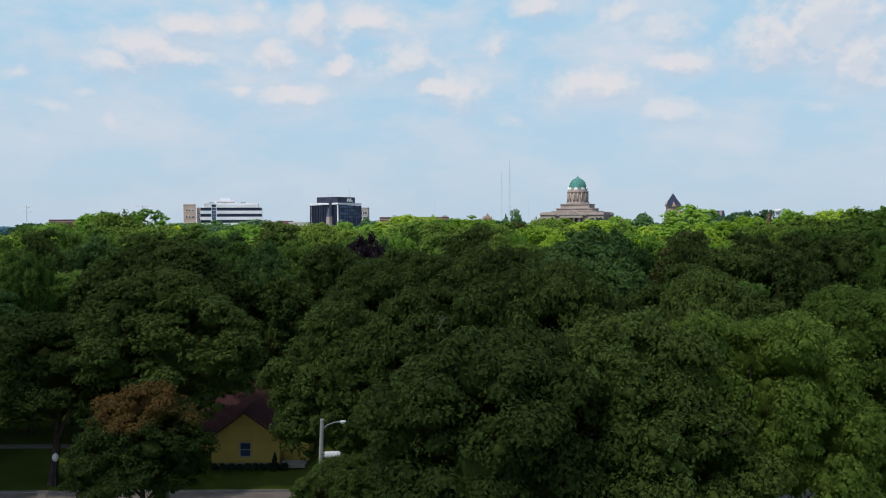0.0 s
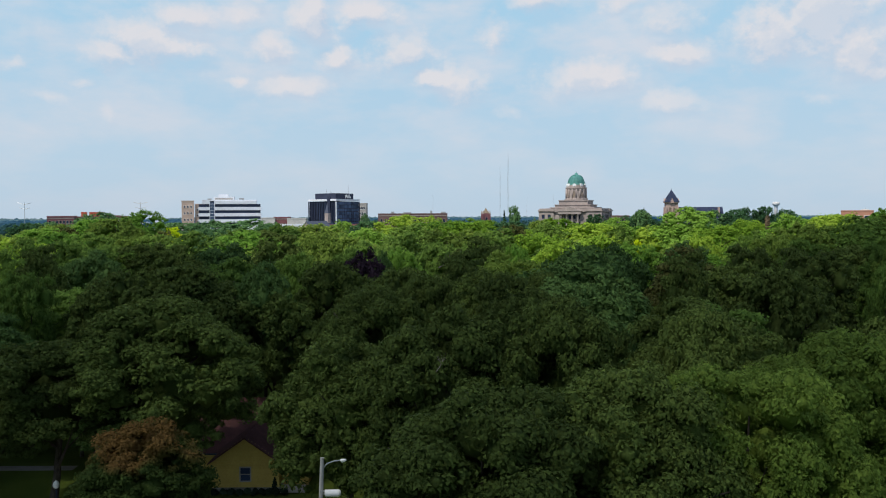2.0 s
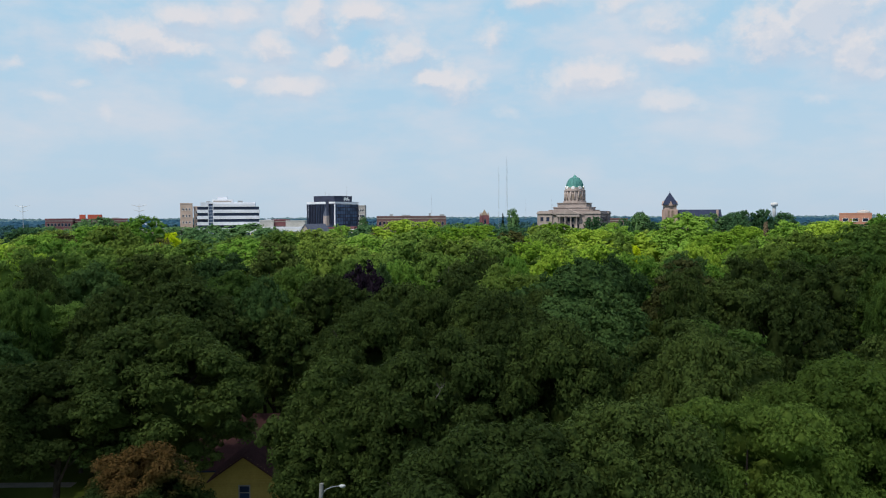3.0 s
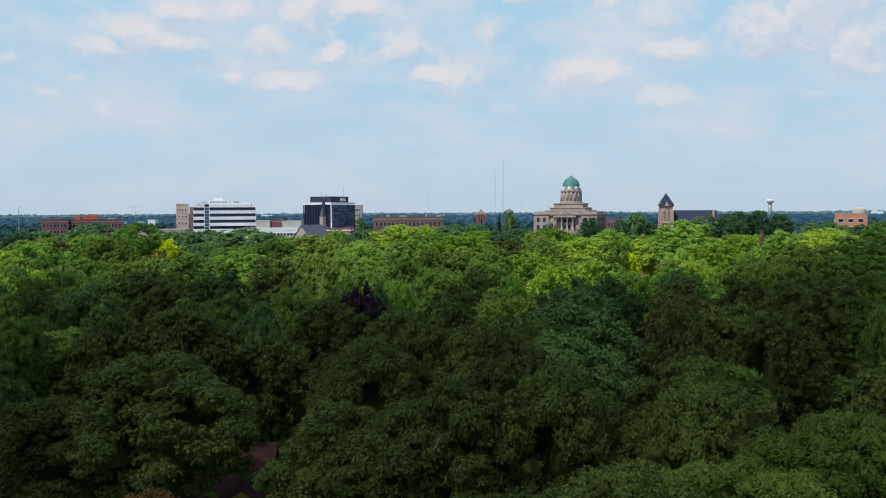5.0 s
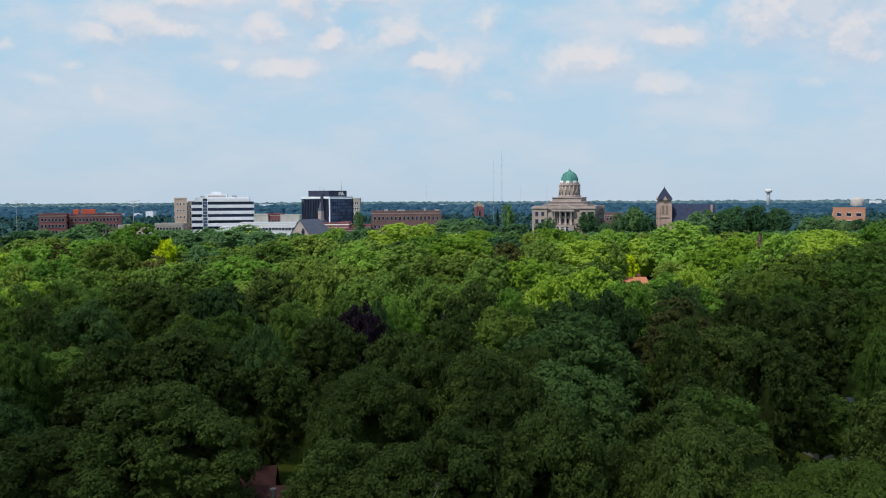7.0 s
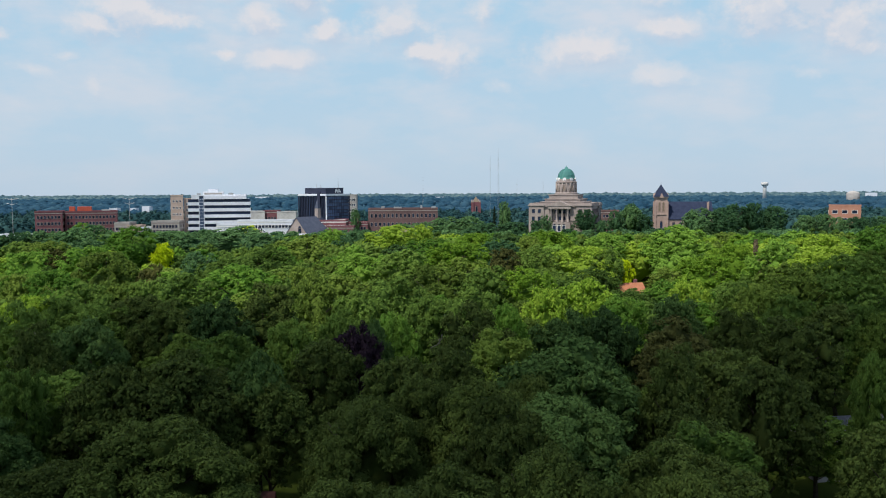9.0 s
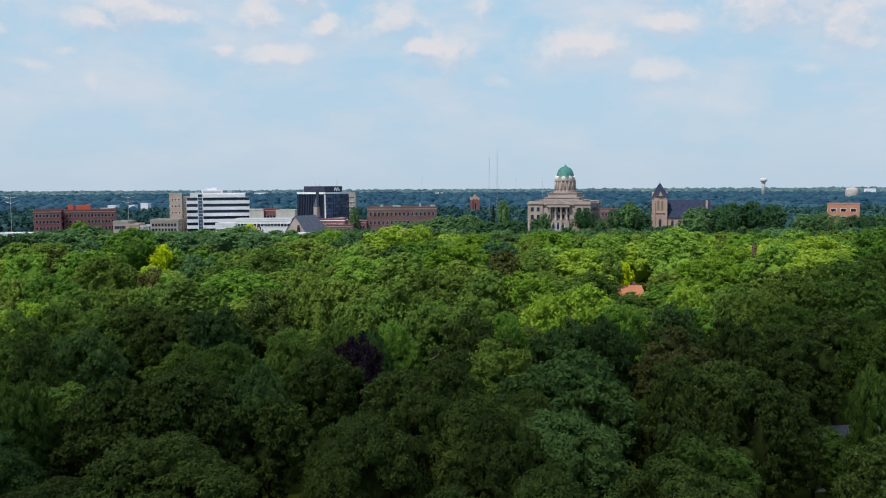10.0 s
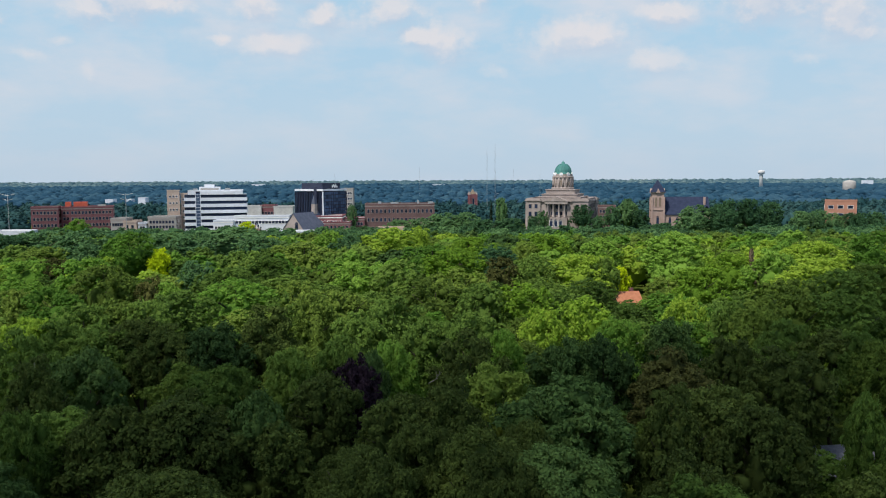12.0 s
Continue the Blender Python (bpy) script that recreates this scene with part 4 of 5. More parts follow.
def window(parent, x, y, z, w, h, turn=0, frame_material=None, pane_material=None, sill=True, arched=False):
    """A window with a proud surround: its middle at x, y, z on a wall that faces -y before the turn."""
    key = (round(w, 2), round(h, 2), frame_material.name if frame_material else "", (pane_material or GLASS).name, sill, arched)
    if key not in PANES:
        bm = bmesh.new()
        box(bm, -w / 2, w / 2, -0.03, 0.10, -h / 2, h / 2)
        if arched:
            arc = [(math.cos(math.pi * i / 8) * w / 2, math.sin(math.pi * i / 8) * w / 2) for i in range(9)]
            prism(bm, [(a, -0.03, h / 2 + b) for a, b in arc], [(a, 0.10, h / 2 + b) for a, b in arc])
        pane = mesh_of("pane", bm, pane_material or GLASS)
        bm = bmesh.new()
        t = 0.16
        rings = []
        for depth in (-0.16, 0.1):
            for q in (t, 0.0):
                rings.append([bm.verts.new((a * (w / 2 + q), depth, c * (h / 2 + q))) for a, c in ((-1, -1), (1, -1), (1, 1), (-1, 1))])
        for a, c in ((0, 1), (1, 3), (3, 2), (2, 0)):
            for i in range(4):
                bm.faces.new((rings[a][i], rings[a][(i + 1) % 4], rings[c][(i + 1) % 4], rings[c][i]))
        PANES[key] = (pane, mesh_of("window_frame", bm, frame_material or LIMESTONE))
    pane, ring = PANES[key]
    ob = part("window", ring, None, parent)
    ob.matrix_local = pose(x, y, z, 0, 0, turn)
    part("pane", pane, None, ob)
    return ob


def row(a, b, n):
    return [a + (b - a) * (i + 0.5) / n for i in range(n)]


def grid(parent, wall, rows, cols, w, h, z0, z1, x0, x1, d0=0.0, **kw):
    """Rows and columns of windows on one wall: front, left or right. x0..x1 runs along it, d0 is the wall's own place."""
    for z in row(z0, z1, rows):
        for x in row(x0, x1, cols):
            if wall == "front":
                window(parent, x, d0, z, w, h, 0, **kw)
            elif wall == "left":
                window(parent, d0, x, z, w, h, -90, **kw)
            else:
                window(parent, d0, x, z, w, h, 90, **kw)


def roof_edge(parent, x0, x1, y0, y1, z, material, t=0.35, h=0.7, out=0.12):
    """A parapet round a flat roof."""
    bm = bmesh.new()
    box(bm, x0 - out, x1 + out, y0 - out, y0 + t, z, z + h)
    box(bm, x0 - out, x1 + out, y1 - t, y1 + out, z, z + h)
    box(bm, x0 - out, x0 + t, y0 + t, y1 - t, z, z + h)
    box(bm, x1 - t, x1 + out, y0 + t, y1 - t, z, z + h)
    part("parapet", bm, material, parent)


def gable_roof(parent, x0, x1, y0, y1, z, rise, material, along="x", over=0.4, thick=0.25, name="roof"):
    """Two roof slopes with thickness over a rectangle."""
    bm = bmesh.new()
    if along == "x":
        m = (y0 + y1) / 2
        k = rise / (m - y0)
        for s in (-1, 1):
            e = m + s * (m - y0 + over)
            ez = z - k * over
            prism(bm, [(x0 - over, e, ez), (x1 + over, e, ez), (x1 + over, m, z + rise), (x0 - over, m, z + rise)],
                  [(x0 - over, e, ez + thick), (x1 + over, e, ez + thick), (x1 + over, m, z + rise + thick), (x0 - over, m, z + rise + thick)])
    else:
        m = (x0 + x1) / 2
        k = rise / (m - x0)
        for s in (-1, 1):
            e = m + s * (m - x0 + over)
            ez = z - k * over
            prism(bm, [(e, y0 - over, ez), (e, y1 + over, ez), (m, y1 + over, z + rise), (m, y0 - over, z + rise)],
                  [(e, y0 - over, ez + thick), (e, y1 + over, ez + thick), (m, y1 + over, z + rise + thick), (m, y0 - over, z + rise + thick)])
    return part(name, bm, material, parent)


def gable_body(parent, x0, x1, y0, y1, z0, z1, rise, material, along="x", name="wall"):
    bm = bmesh.new()
    if along == "x":
        m = (y0 + y1) / 2
        side = [(y0, z0), (y1, z0), (y1, z1), (m, z1 + rise), (y0, z1)]
        prism(bm, [(x0, a, b) for a, b in side], [(x1, a, b) for a, b in side])
    else:
        m = (x0 + x1) / 2
        side = [(x0, z0), (x1, z0), (x1, z1), (m, z1 + rise), (x0, z1)]
        prism(bm, [(a, y0, b) for a, b in side], [(a, y1, b) for a, b in side])
    return part(name, bm, material, parent)


def courthouse():
    """A domed limestone courthouse with a columned front, a stepped base under its drum and a green copper dome."""
    b = thing("courthouse", "domed limestone courthouse with green copper dome and columned front", "courthouse", 88.8, 527, 3.0, -21)
    W = 19.3
    block("wall", b, LIMESTONE, -W, W, -W, W, 0, 22.6)
    block("base_course", b, LIMESTONE, -W - 0.5, W + 0.5, -W - 0.5, W + 0.5, 0, 6.8)
    block("cornice", b, LIMESTONE, -W - 0.9, W + 0.9, -W - 0.9, W + 0.9, 22.6, 23.6)
    roof_edge(b, -W, W, -W, W, 23.6, LIMESTONE, 0.6, 1.3, 0.2)
    block("string_course", b, LIMESTONE, -W - 0.35, W + 0.35, -W - 0.35, W + 0.35, 13.6, 14.0)
    for sx in (-1, 1):
        for sy in (-1, 1):
            cx, cy = sx * (W - 4), sy * (W - 4)
            block("corner_pavilion", b, LIMESTONE, cx - 4.9, cx + 4.9, cy - 4.9, cy + 4.9, 0, 24.6)
            block("pavilion_cornice", b, LIMESTONE, cx - 5.4, cx + 5.4, cy - 5.4, cy + 5.4, 23.0, 23.8)
    # columned front and its gable
    block("portico_floor", b, LIMESTONE, -7.2, 7.2, -W - 2.4, -W, 0, 12.6)
    bm = bmesh.new()
    lathe(bm, [(0.9, 12.6), (0.9, 13.1), (0.7, 13.3), (0.66, 16.0), (0.58, 20.4), (0.85, 20.8), (0.9, 21.3)], 12)
    col = mesh_of("column", bm, LIMESTONE, True)
    for x in row(-7.2, 7.2, 4):
        part("column", col, None, b).matrix_local = pose(x, -W - 1.5, 0)
    block("entablature", b, LIMESTONE, -7.4, 7.4, -W - 2.5, -W, 21.3, 23.0)
    bm = bmesh.new()
    prism(bm, [(-7.9, -W - 2.8, 23.0), (7.9, -W - 2.8, 23.0), (0, -W - 2.8, 26.2)], [(-7.9, -W + 2, 23.0), (7.9, -W + 2, 23.0), (0, -W + 2, 26.2)])
    part("pediment", bm, LIMESTONE, b)
    for x in row(-7.0, 7.0, 5):
        window(b, x, -W, 15.0, 1.7, 2.8)
        window(b, x, -W, 19.4, 1.7, 2.4)
    for x in row(-4.5, 4.5, 3):
        window(b, x, -W - 2.4, 8.8, 1.9, 3.6, 0, WHITE, GLASS, False, True)
    for wall, d0 in (("front", -W - 0.9), ("right", W + 0.9), ("left", -W - 0.9)):
        for a, c in ((-W + 0.2, -W + 8), (W - 8, W - 0.2)):
            grid(b, wall, 1, 2, 1.9, 3.0, 12.4, 17.0, a, c, d0)
            grid(b, wall, 1, 2, 1.9, 2.6, 17.4, 22.0, a, c, d0)
            grid(b, wall, 1, 2, 1.9, 2.6, 8.0, 12.4, a, c, d0)
    for wall, d0 in (("right", W), ("left", -W)):
        grid(b, wall, 1, 6, 1.9, 3.0, 12.4, 17.0, -9, 9, d0)
        grid(b, wall, 1, 6, 1.9, 2.6, 17.4, 22.0, -9, 9, d0)
        grid(b, wall, 1, 6, 1.9, 2.6, 8.0, 12.4, -9, 9, d0)
    # stepped base of the drum
    for h, z0, z1 in ((14.0, 23.6, 25.6), (11.6, 25.6, 27.4), (9.4, 27.4, 30.2)):
        block("step", b, LIMESTONE, -h, h, -h, h, z0, z1)
        block("step_cornice", b, LIMESTONE, -h - 0.4, h + 0.4, -h - 0.4, h + 0.4, z1 - 0.4, z1 + 0.06)
    bm = bmesh.new()
    lathe(bm, [(7.6, 30.2), (7.6, 31.4), (6.5, 31.6), (6.5, 37.6), (7.1, 37.9), (7.1, 38.6), (6.4, 38.7), (6.3, 40.3)], 16)
    drum = part("drum", bm, LIMESTONE, b)
    bm = bmesh.new()
    lathe(bm, [(0.42, 31.6), (0.42, 37.6)], 8)
    pil = mesh_of("pilaster", bm, LIMESTONE, True)
    for k in range(16):
        a = math.pi * (2 * k + 1) / 16
        part("pilaster", pil, None, drum).matrix_local = pose(6.55 * math.cos(a), 6.55 * math.sin(a), 0)
    for k in range(8):
        a = 45 * k
        window(b, 6.45 * math.sin(radians(a)), -6.45 * math.cos(radians(a)), 34.4, 1.1, 3.2, a, LIMESTONE, LOUVRE)
        e = 45 * k + 22.5
        bm = bmesh.new()
        tube(bm, (0, -0.35, 0), (0, 1.6, 0), 1.15, 1.15, 16)
        eye = part("clock_housing", bm, WHITE, b)
        eye.matrix_local = pose(5.9 * math.sin(radians(a)), -5.9 * math.cos(radians(a)), 40.0, 0, 0, a)
        bm = bmesh.new()
        tube(bm, (0, -0.42, 0), (0, -0.36, 0), 0.8, 0.8, 16)
        part("clock_face", bm, PANEL, eye)
    bm = bmesh.new()
    lathe(bm, [(6.1, 39.6), (6.1, 40.1)] + [(5.6 * math.cos(radians(q)) ** 0.9, 40.5 + 6.6 * math.sin(radians(q))) for q in range(4, 84, 8)] + [(1.1, 47.1), (1.1, 47.8), (0.5, 48.2), (0.12, 48.6), (0.1, 49.4)], 24)
    dome = part("dome", bm, COPPER, b, "green weathered copper dome", True)
    for k in range(16):
        a = 2 * math.pi * k / 16
        bm = bmesh.new()
        pts = [(5.68 * math.cos(radians(q)) ** 0.9, 40.5 + 6.68 * math.sin(radians(q))) for q in range(4, 84, 8)]
        for (r0, z0), (r1, z1) in zip(pts, pts[1:]):
            tube(bm, (r0 * math.cos(a), r0 * math.sin(a), z0), (r1 * math.cos(a), r1 * math.sin(a), z1), 0.13, 0.13, 5)
        part("rib", bm, COPPER, dome)
    return b


def church():
    b = thing("church", "tan stone church with square pyramid-roofed tower and slate nave roof", "church", 146.0, 508, 3.0, -8)
    block("tower", b, TANSTONE, -3.7, 3.7, -3.7, 3.7, 0, 28.0)
    for x in (-3.7, 3.7):
        for y in (-3.7, 3.7):
            block("buttress", b, TANSTONE, x - 0.55, x + 0.55, y - 0.55, y + 0.55, 0, 25.5)
    block("belfry_cornice", b, TANSTONE, -4.1, 4.1, -4.1, 4.1, 17.2, 17.7)
    block("cornice", b, TANSTONE, -4.3, 4.3, -4.3, 4.3, 28.0, 28.6)
    bm = bmesh.new()
    prism(bm, [(-4.6, -4.6, 28.6), (4.6, -4.6, 28.6), (4.6, 4.6, 28.6), (-4.6, 4.6, 28.6)], [(-0.06, -0.06, 36.4), (0.06, -0.06, 36.4), (0.06, 0.06, 36.4), (-0.06, 0.06, 36.4)])
    spire = part("tower_roof", bm, SLATE, b, "dark slate pyramid roof")
    bm = bmesh.new()
    tube(bm, (0, 0, 36.2), (0, 0, 37.6), 0.09, 0.05)
    part("finial", bm, DARKMETAL, spire)
    for a in (0, 90, -90):
        bm = bmesh.new()
        prism(bm, [(-1.4, -4.65, 28.0), (1.4, -4.65, 28.0), (0, -4.65, 30.8)], [(-1.4, -2, 28.0), (1.4, -2, 28.0), (0, -2, 30.8)])
        part("gablet", bm, TANSTONE, b).matrix_local = pose(0, 0, 0, 0, 0, a)
        for x in (-1.2, 1.2):
            s = pose(0, 0, 0, 0, 0, a) @ Vector((x, -3.7, 22.0))
            window(b, s.x, s.y, s.z, 1.3, 5.4, a, TANSTONE, LOUVRE, True, True)
        s = pose(0, 0, 0, 0, 0, a) @ Vector((0, -3.7, 10.5))
        window(b, s.x, s.y, s.z, 1.6, 4.2, a, TANSTONE, GLASS, True, True)
    gable_body(b, 3.7, 32, -3, 15, 0, 14.7, 10.4, TANSTONE, name="nave")
    gable_roof(b, 3.8, 32, -3, 15, 14.7, 10.4, SLATE, over=0.5, thick=0.3)
    for x in row(5.5, 23, 4):
        window(b, x, -3.0, 9.4, 1.6, 5.2, 0, TANSTONE, GLASS, True, True)
    block("chimney", b, TANSTONE, 29.0, 30.2, 1.5, 2.7, 18, 25.2)
    block("transept_wall", b, TANSTONE, 24, 34, -8, -3, 0, 14)
    gable_roof(b, 24, 34, -8, 6, 14, 6, SLATE, "y", name="transept_roof")
    return b


def white_office():
    b = thing("office_building", "white office block with dark ribbon windows and stepped top", "office building", -134.6, 511, 3.0, 12)
    x0, x1, y0, y1 = -19.0, 16.4, -10, 12
    block("core", b, DARKMETAL, x0 + 3.4, x1 - 1, y0 + 2, y1 - 2, 0, 30.4)
    for k in range(8):
        z = 1.6 + k * 3.85
        e = x1 + (2.6 if k < 7 else 0)
        for a, c, inset in ((x0 if k < 7 else x0 + 2.4, -12.2, 1.2), (-9.0, e, 0.0)):
            block("spandrel", b, PANEL, a, c, y0 + inset, y1 - inset, z if k else 0, z + 2.0, label="white facade panel band")
            if k < 7:
                block("window_band", b, GLASS, a + 0.3, c - 0.3, y0 + inset + 0.35, y1 - inset - 0.35, z + 2.0, z + 3.85)
                for x in row(a + 0.3, c - 0.3, max(3, int((c - a) / 3.4))):
                    block("mullion", b, DARKMETAL, x - 0.07, x + 0.07, y0 + inset + 0.25, y0 + inset + 0.35, z + 2.0, z + 3.85)
    block("glass_bay", b, BLUEGLASS, -12.2, -9.0, y0 + 0.6, y1 - 0.6, 0, 29.6)
    for x in (-12.05, -9.15):
        block("bay_pier", b, PANEL, x - 0.15, x + 0.15, y0 + 0.3, y0 + 0.6, 0, 30.4)
    for z in row(0, 29.6, 15):
        block("transom", b, PANEL, -11.9, -9.3, y0 + 0.52, y0 + 0.6, z - 0.1, z + 0.1)
    roof_edge(b, x0 + 2.4, x1, y0 + 1.2, y1, 30.55, PANEL, 0.4, 0.7, 0.05)
    block("roof", b, MEMBRANE, x0 + 2.8, x1 - 0.4, y0 + 1.6, y1 - 0.4, 30.5, 30.75)
    block("penthouse", b, PANEL, -10, 2.5, -4, 7, 30.75, 33.2)
    block("penthouse_upper", b, PANEL, -7, -1.0, -2, 5, 33.2, 34.8)
    block("louvre_band", b, GREYWALL, -9.2, 1.7, -4.06, -4.0, 31.4, 32.4)
    block("plant_unit", b, STEEL, 5.5, 8.5, -2, 1, 30.75, 32.4)
    block("plant_unit", b, STEEL, -14, -11.5, 0, 3, 30.75, 32.2)
    return b


def dark_tower():
    b = thing("office_building", "dark glass office tower with white roof edge and black penthouse", "office building", -69.6, 520, 3.0, -33)
    h = 11.5
    top = 29.9
    block("core", b, DARKMETAL, -h + 0.4, h - 0.4, -h + 0.4, h - 0.4, 0, top)
    # fins and glass on the shaded face
    for x in row(-h + 0.3, h - 0.3, 16):
        block("fin", b, DARKMETAL, x - 0.12, x + 0.12, -h - 0.15, -h + 0.4, 0, top)
    for x in row(-h + 0.3, h - 0.3, 17):
        block("glass_strip", b, GLASS, x - 0.42, x + 0.42, -h + 0.25, -h + 0.4, 0, top)
    block("stair_slot", b, DARKMETAL, 4.4, 6.8, -h - 0.5, -h + 0.4, 0, top + 3.0)
    # bluish curtain wall on the other visible face
    for z in row(0, top, 14):
        for y in row(-h + 0.4, h - 0.4, 9):
            block("pane", b, BLUEGLASS, h - 0.35, h + 0.02, y - 1.1, y + 1.1, z - 0.86, z + 0.86)
    for y in row(-h + 0.4, h - 0.4, 10):
        block("mullion", b, DARKMETAL, h - 0.3, h + 0.12, y - 0.07, y + 0.07, 0, top)
    for x in (-h, h):
        for y in (-h, h):
            block("corner_post", b, PANEL if x > 0 > y else DARKMETAL, x - 0.3, x + 0.3, y - 0.3, y + 0.3, 0, top)
    block("roof_band", b, PANEL, -h - 0.3, h + 0.3, -h - 0.3, h + 0.3, top + 0.4, top + 1.5, label="white roof edge band")
    block("penthouse", b, DARKMETAL, -8.6, 8.8, -8.6, 8.8, top + 1.5, top + 5.3, label="black rooftop penthouse")
    bm = bmesh.new()
    for y, a, c in ((1.0, 0.5, 2.6), (2.1, 1.2, 2.9), (3.2, 0.5, 2.3), (4.4, 0.8, 3.0), (5.6, 0.6, 1.8)):
        box(bm, 8.8, 8.95, y - 0.35, y + 0.4, top + 1.7 + a, top + 1.7 + c)
    part("sign", bm, WHITE, b, "white sign shapes")
    for x, y, r in ((-2, -5, 8.0), (6.5, 6.5, 11.5), (-5, 3, 6.6), (2.5, -6.5, 7.2)):
        bm = bmesh.new()
        tube(bm, (x, y, top + 5.3), (x, y, top + r), 0.12, 0.05, 6)
        part("aerial", bm, STEEL, b)
    return b


def plain_block(name, label, x, y, w, d, top, wall, turn=0, rows=3, cols=8, ww=1.3, wh=1.7, z_first=4.0, trim=LIMESTONE, side=3, roof=GRAVELROOF, category="building"):
    """A flat-roofed block with rows of windows, a stone band and a parapet."""
    z = ground_z(x, y)
    h = top - z
    b = thing(name, label, category, x, y, z, turn)
    block("wall", b, wall, -w / 2, w / 2, -d / 2, d / 2, 0, h - 0.7)
    block("roof", b, roof, -w / 2 + 0.4, w / 2 - 0.4, -d / 2 + 0.4, d / 2 - 0.4, h - 0.7, h - 0.5)
    roof_edge(b, -w / 2, w / 2, -d / 2, d / 2, h - 0.7, wall)
    if trim:
        block("stone_band", b, trim, -w / 2 - 0.14, w / 2 + 0.14, -d / 2 - 0.14, d / 2 + 0.14, h - 1.7, h - 1.2)
    if rows:
        grid(b, "front", rows, cols, ww, wh, z_first, h - 1.9, -w / 2 + 0.8, w / 2 - 0.8, -d / 2, frame_material=trim or WHITE)
        if side:
            grid(b, "left", rows, side, ww, wh, z_first, h - 1.9, -d / 2 + 0.8, d / 2 - 0.8, -w / 2, frame_material=trim or WHITE)
            grid(b, "right", rows, side, ww, wh, z_first, h - 1.9, -d / 2 + 0.8, d / 2 - 0.8, w / 2, frame_material=trim or WHITE)
    return b


courthouse()
church()
white_office()
dark_tower()
# brick works with two wings and a recessed middle
f = plain_block("brick_building", "four-storey red brick works building with pale stone band", -240.6, 508, 15.4, 18, 24.6, BRICK, 19, 4, 7, 1.2, 1.7, side=4)
f = plain_block("brick_building", "recessed middle bay of a dark red brick works", -230.2, 516, 7.6, 14, 24.2, BRICK, 19, 4, 3, side=0)
block("lift_head", f, REDPAINT, -1.6, 1.6, -3, 3, 20.2, 24.0, label="red painted lift head")
f = plain_block("brick_building", "long four-storey red brick works with red rooftop room", -215.6, 517, 25.4, 18, 24.4, BRICK, 19, 4, 12, 1.2, 1.7, side=4)
block("rooftop_room", f, REDPAINT, -10.5, -2.5, -4, 4, 20.2, 24.0, label="red painted rooftop room")
block("rooftop_plant", f, GREYWALL, 3.5, 8.0, -3, 2, 20.2, 22.0, label="pale rooftop plant box")
plain_block("shop_building", "low pale stone shop building", -192.5, 505, 9, 14, 17.4, GREYWALL, 3, 2, 5, side=2)
plain_block("shop_building", "low tan rendered shop building", -185.0, 503, 8, 12, 15.8, TANBRICK, 3, 2, 2, side=2)
plain_block("shop_building", "narrow white rendered shop front", -177.4, 503, 5, 12, 14.6, PANEL, 3, 2, 2, side=2)
plain_block("shop_building", "grey two-storey shop terrace with many windows", -166.0, 506, 17, 14, 18.2, GREYWALL, 3, 3, 8, side=2)
f = plain_block("tan_building", "tall tan brick office building with stepped roof", -165.2, 522, 7.6, 14, 34.1, TANBRICK, 17, 6, 3, 0.9, 1.2, side=3, trim=None)
f = plain_block("tan_building", "tan brick office wing beside a white block", -158.4, 526, 6.4, 14, 32.0, TANBRICK, 17, 6, 3, 0.9, 1.2, side=3, trim=None)
plain_block("shop_building", "pale cream flat-roofed hall behind low shops", -119.6, 551, 12.4, 12, 22.8, MEMBRANE, 0, 0, 0, trim=None)
plain_block("shop_building", "red brick hall behind low shops", -109.6, 552, 9.6, 12, 23.2, BRICK, 0, 2, 4, side=0)
plain_block("shop_building", "cream rendered hall with flat roof", -98.6, 551, 13, 12, 22.4, MEMBRANE, 0, 0, 0, trim=None)
f = plain_block("long_building", "long low white building with a ribbon of windows", -102.2, 495, 34, 8, 18.9, PANEL, 0, 1, 16, 1.7, 1.6, 9.5, WHITE, 0, GRAVELROOF)
plain_block("shop_building", "low white flat-roofed annexe", -125.2, 494, 12, 10, 16.3, PANEL, 0, 1, 6, 1.3, 1.4, 6.0, WHITE, 0, MEMBRANE)


def pinnacled_front():
    b = thing("chapel", "small cream chapel front with white pinnacles", "chapel", -103, 476, None, 5)
    z = 15.2 - ground_z(-103, 476)
    gable_body(b, -3, 3, -4, 4, 0, z - 3, 3, TANSTONE, "y")
    gable_roof(b, -3, 3, -3.6, 4, z - 3, 3, SLATE, "y", 0.2)
    window(b, 0, -4.0, z - 3.4, 1.4, 2.2, 0, WHITE, GLASS, True, True)
    for x, h in ((-3, 2.4), (-1.5, 2.8), (0, 4.6), (1.5, 2.8), (3, 2.4)):
        bm = bmesh.new()
        prism(bm, [(x - 0.35, -4.3, z - 3), (x + 0.35, -4.3, z - 3), (x + 0.35, -3.6, z - 3), (x - 0.35, -3.6, z - 3)],
              [(x - 0.06, -4.0, z - 3 + h), (x + 0.06, -4.0, z - 3 + h), (x + 0.06, -3.9, z - 3 + h), (x - 0.06, -3.9, z - 3 + h)])
        part("pinnacle", bm, WHITE, b)


pinnacled_front()


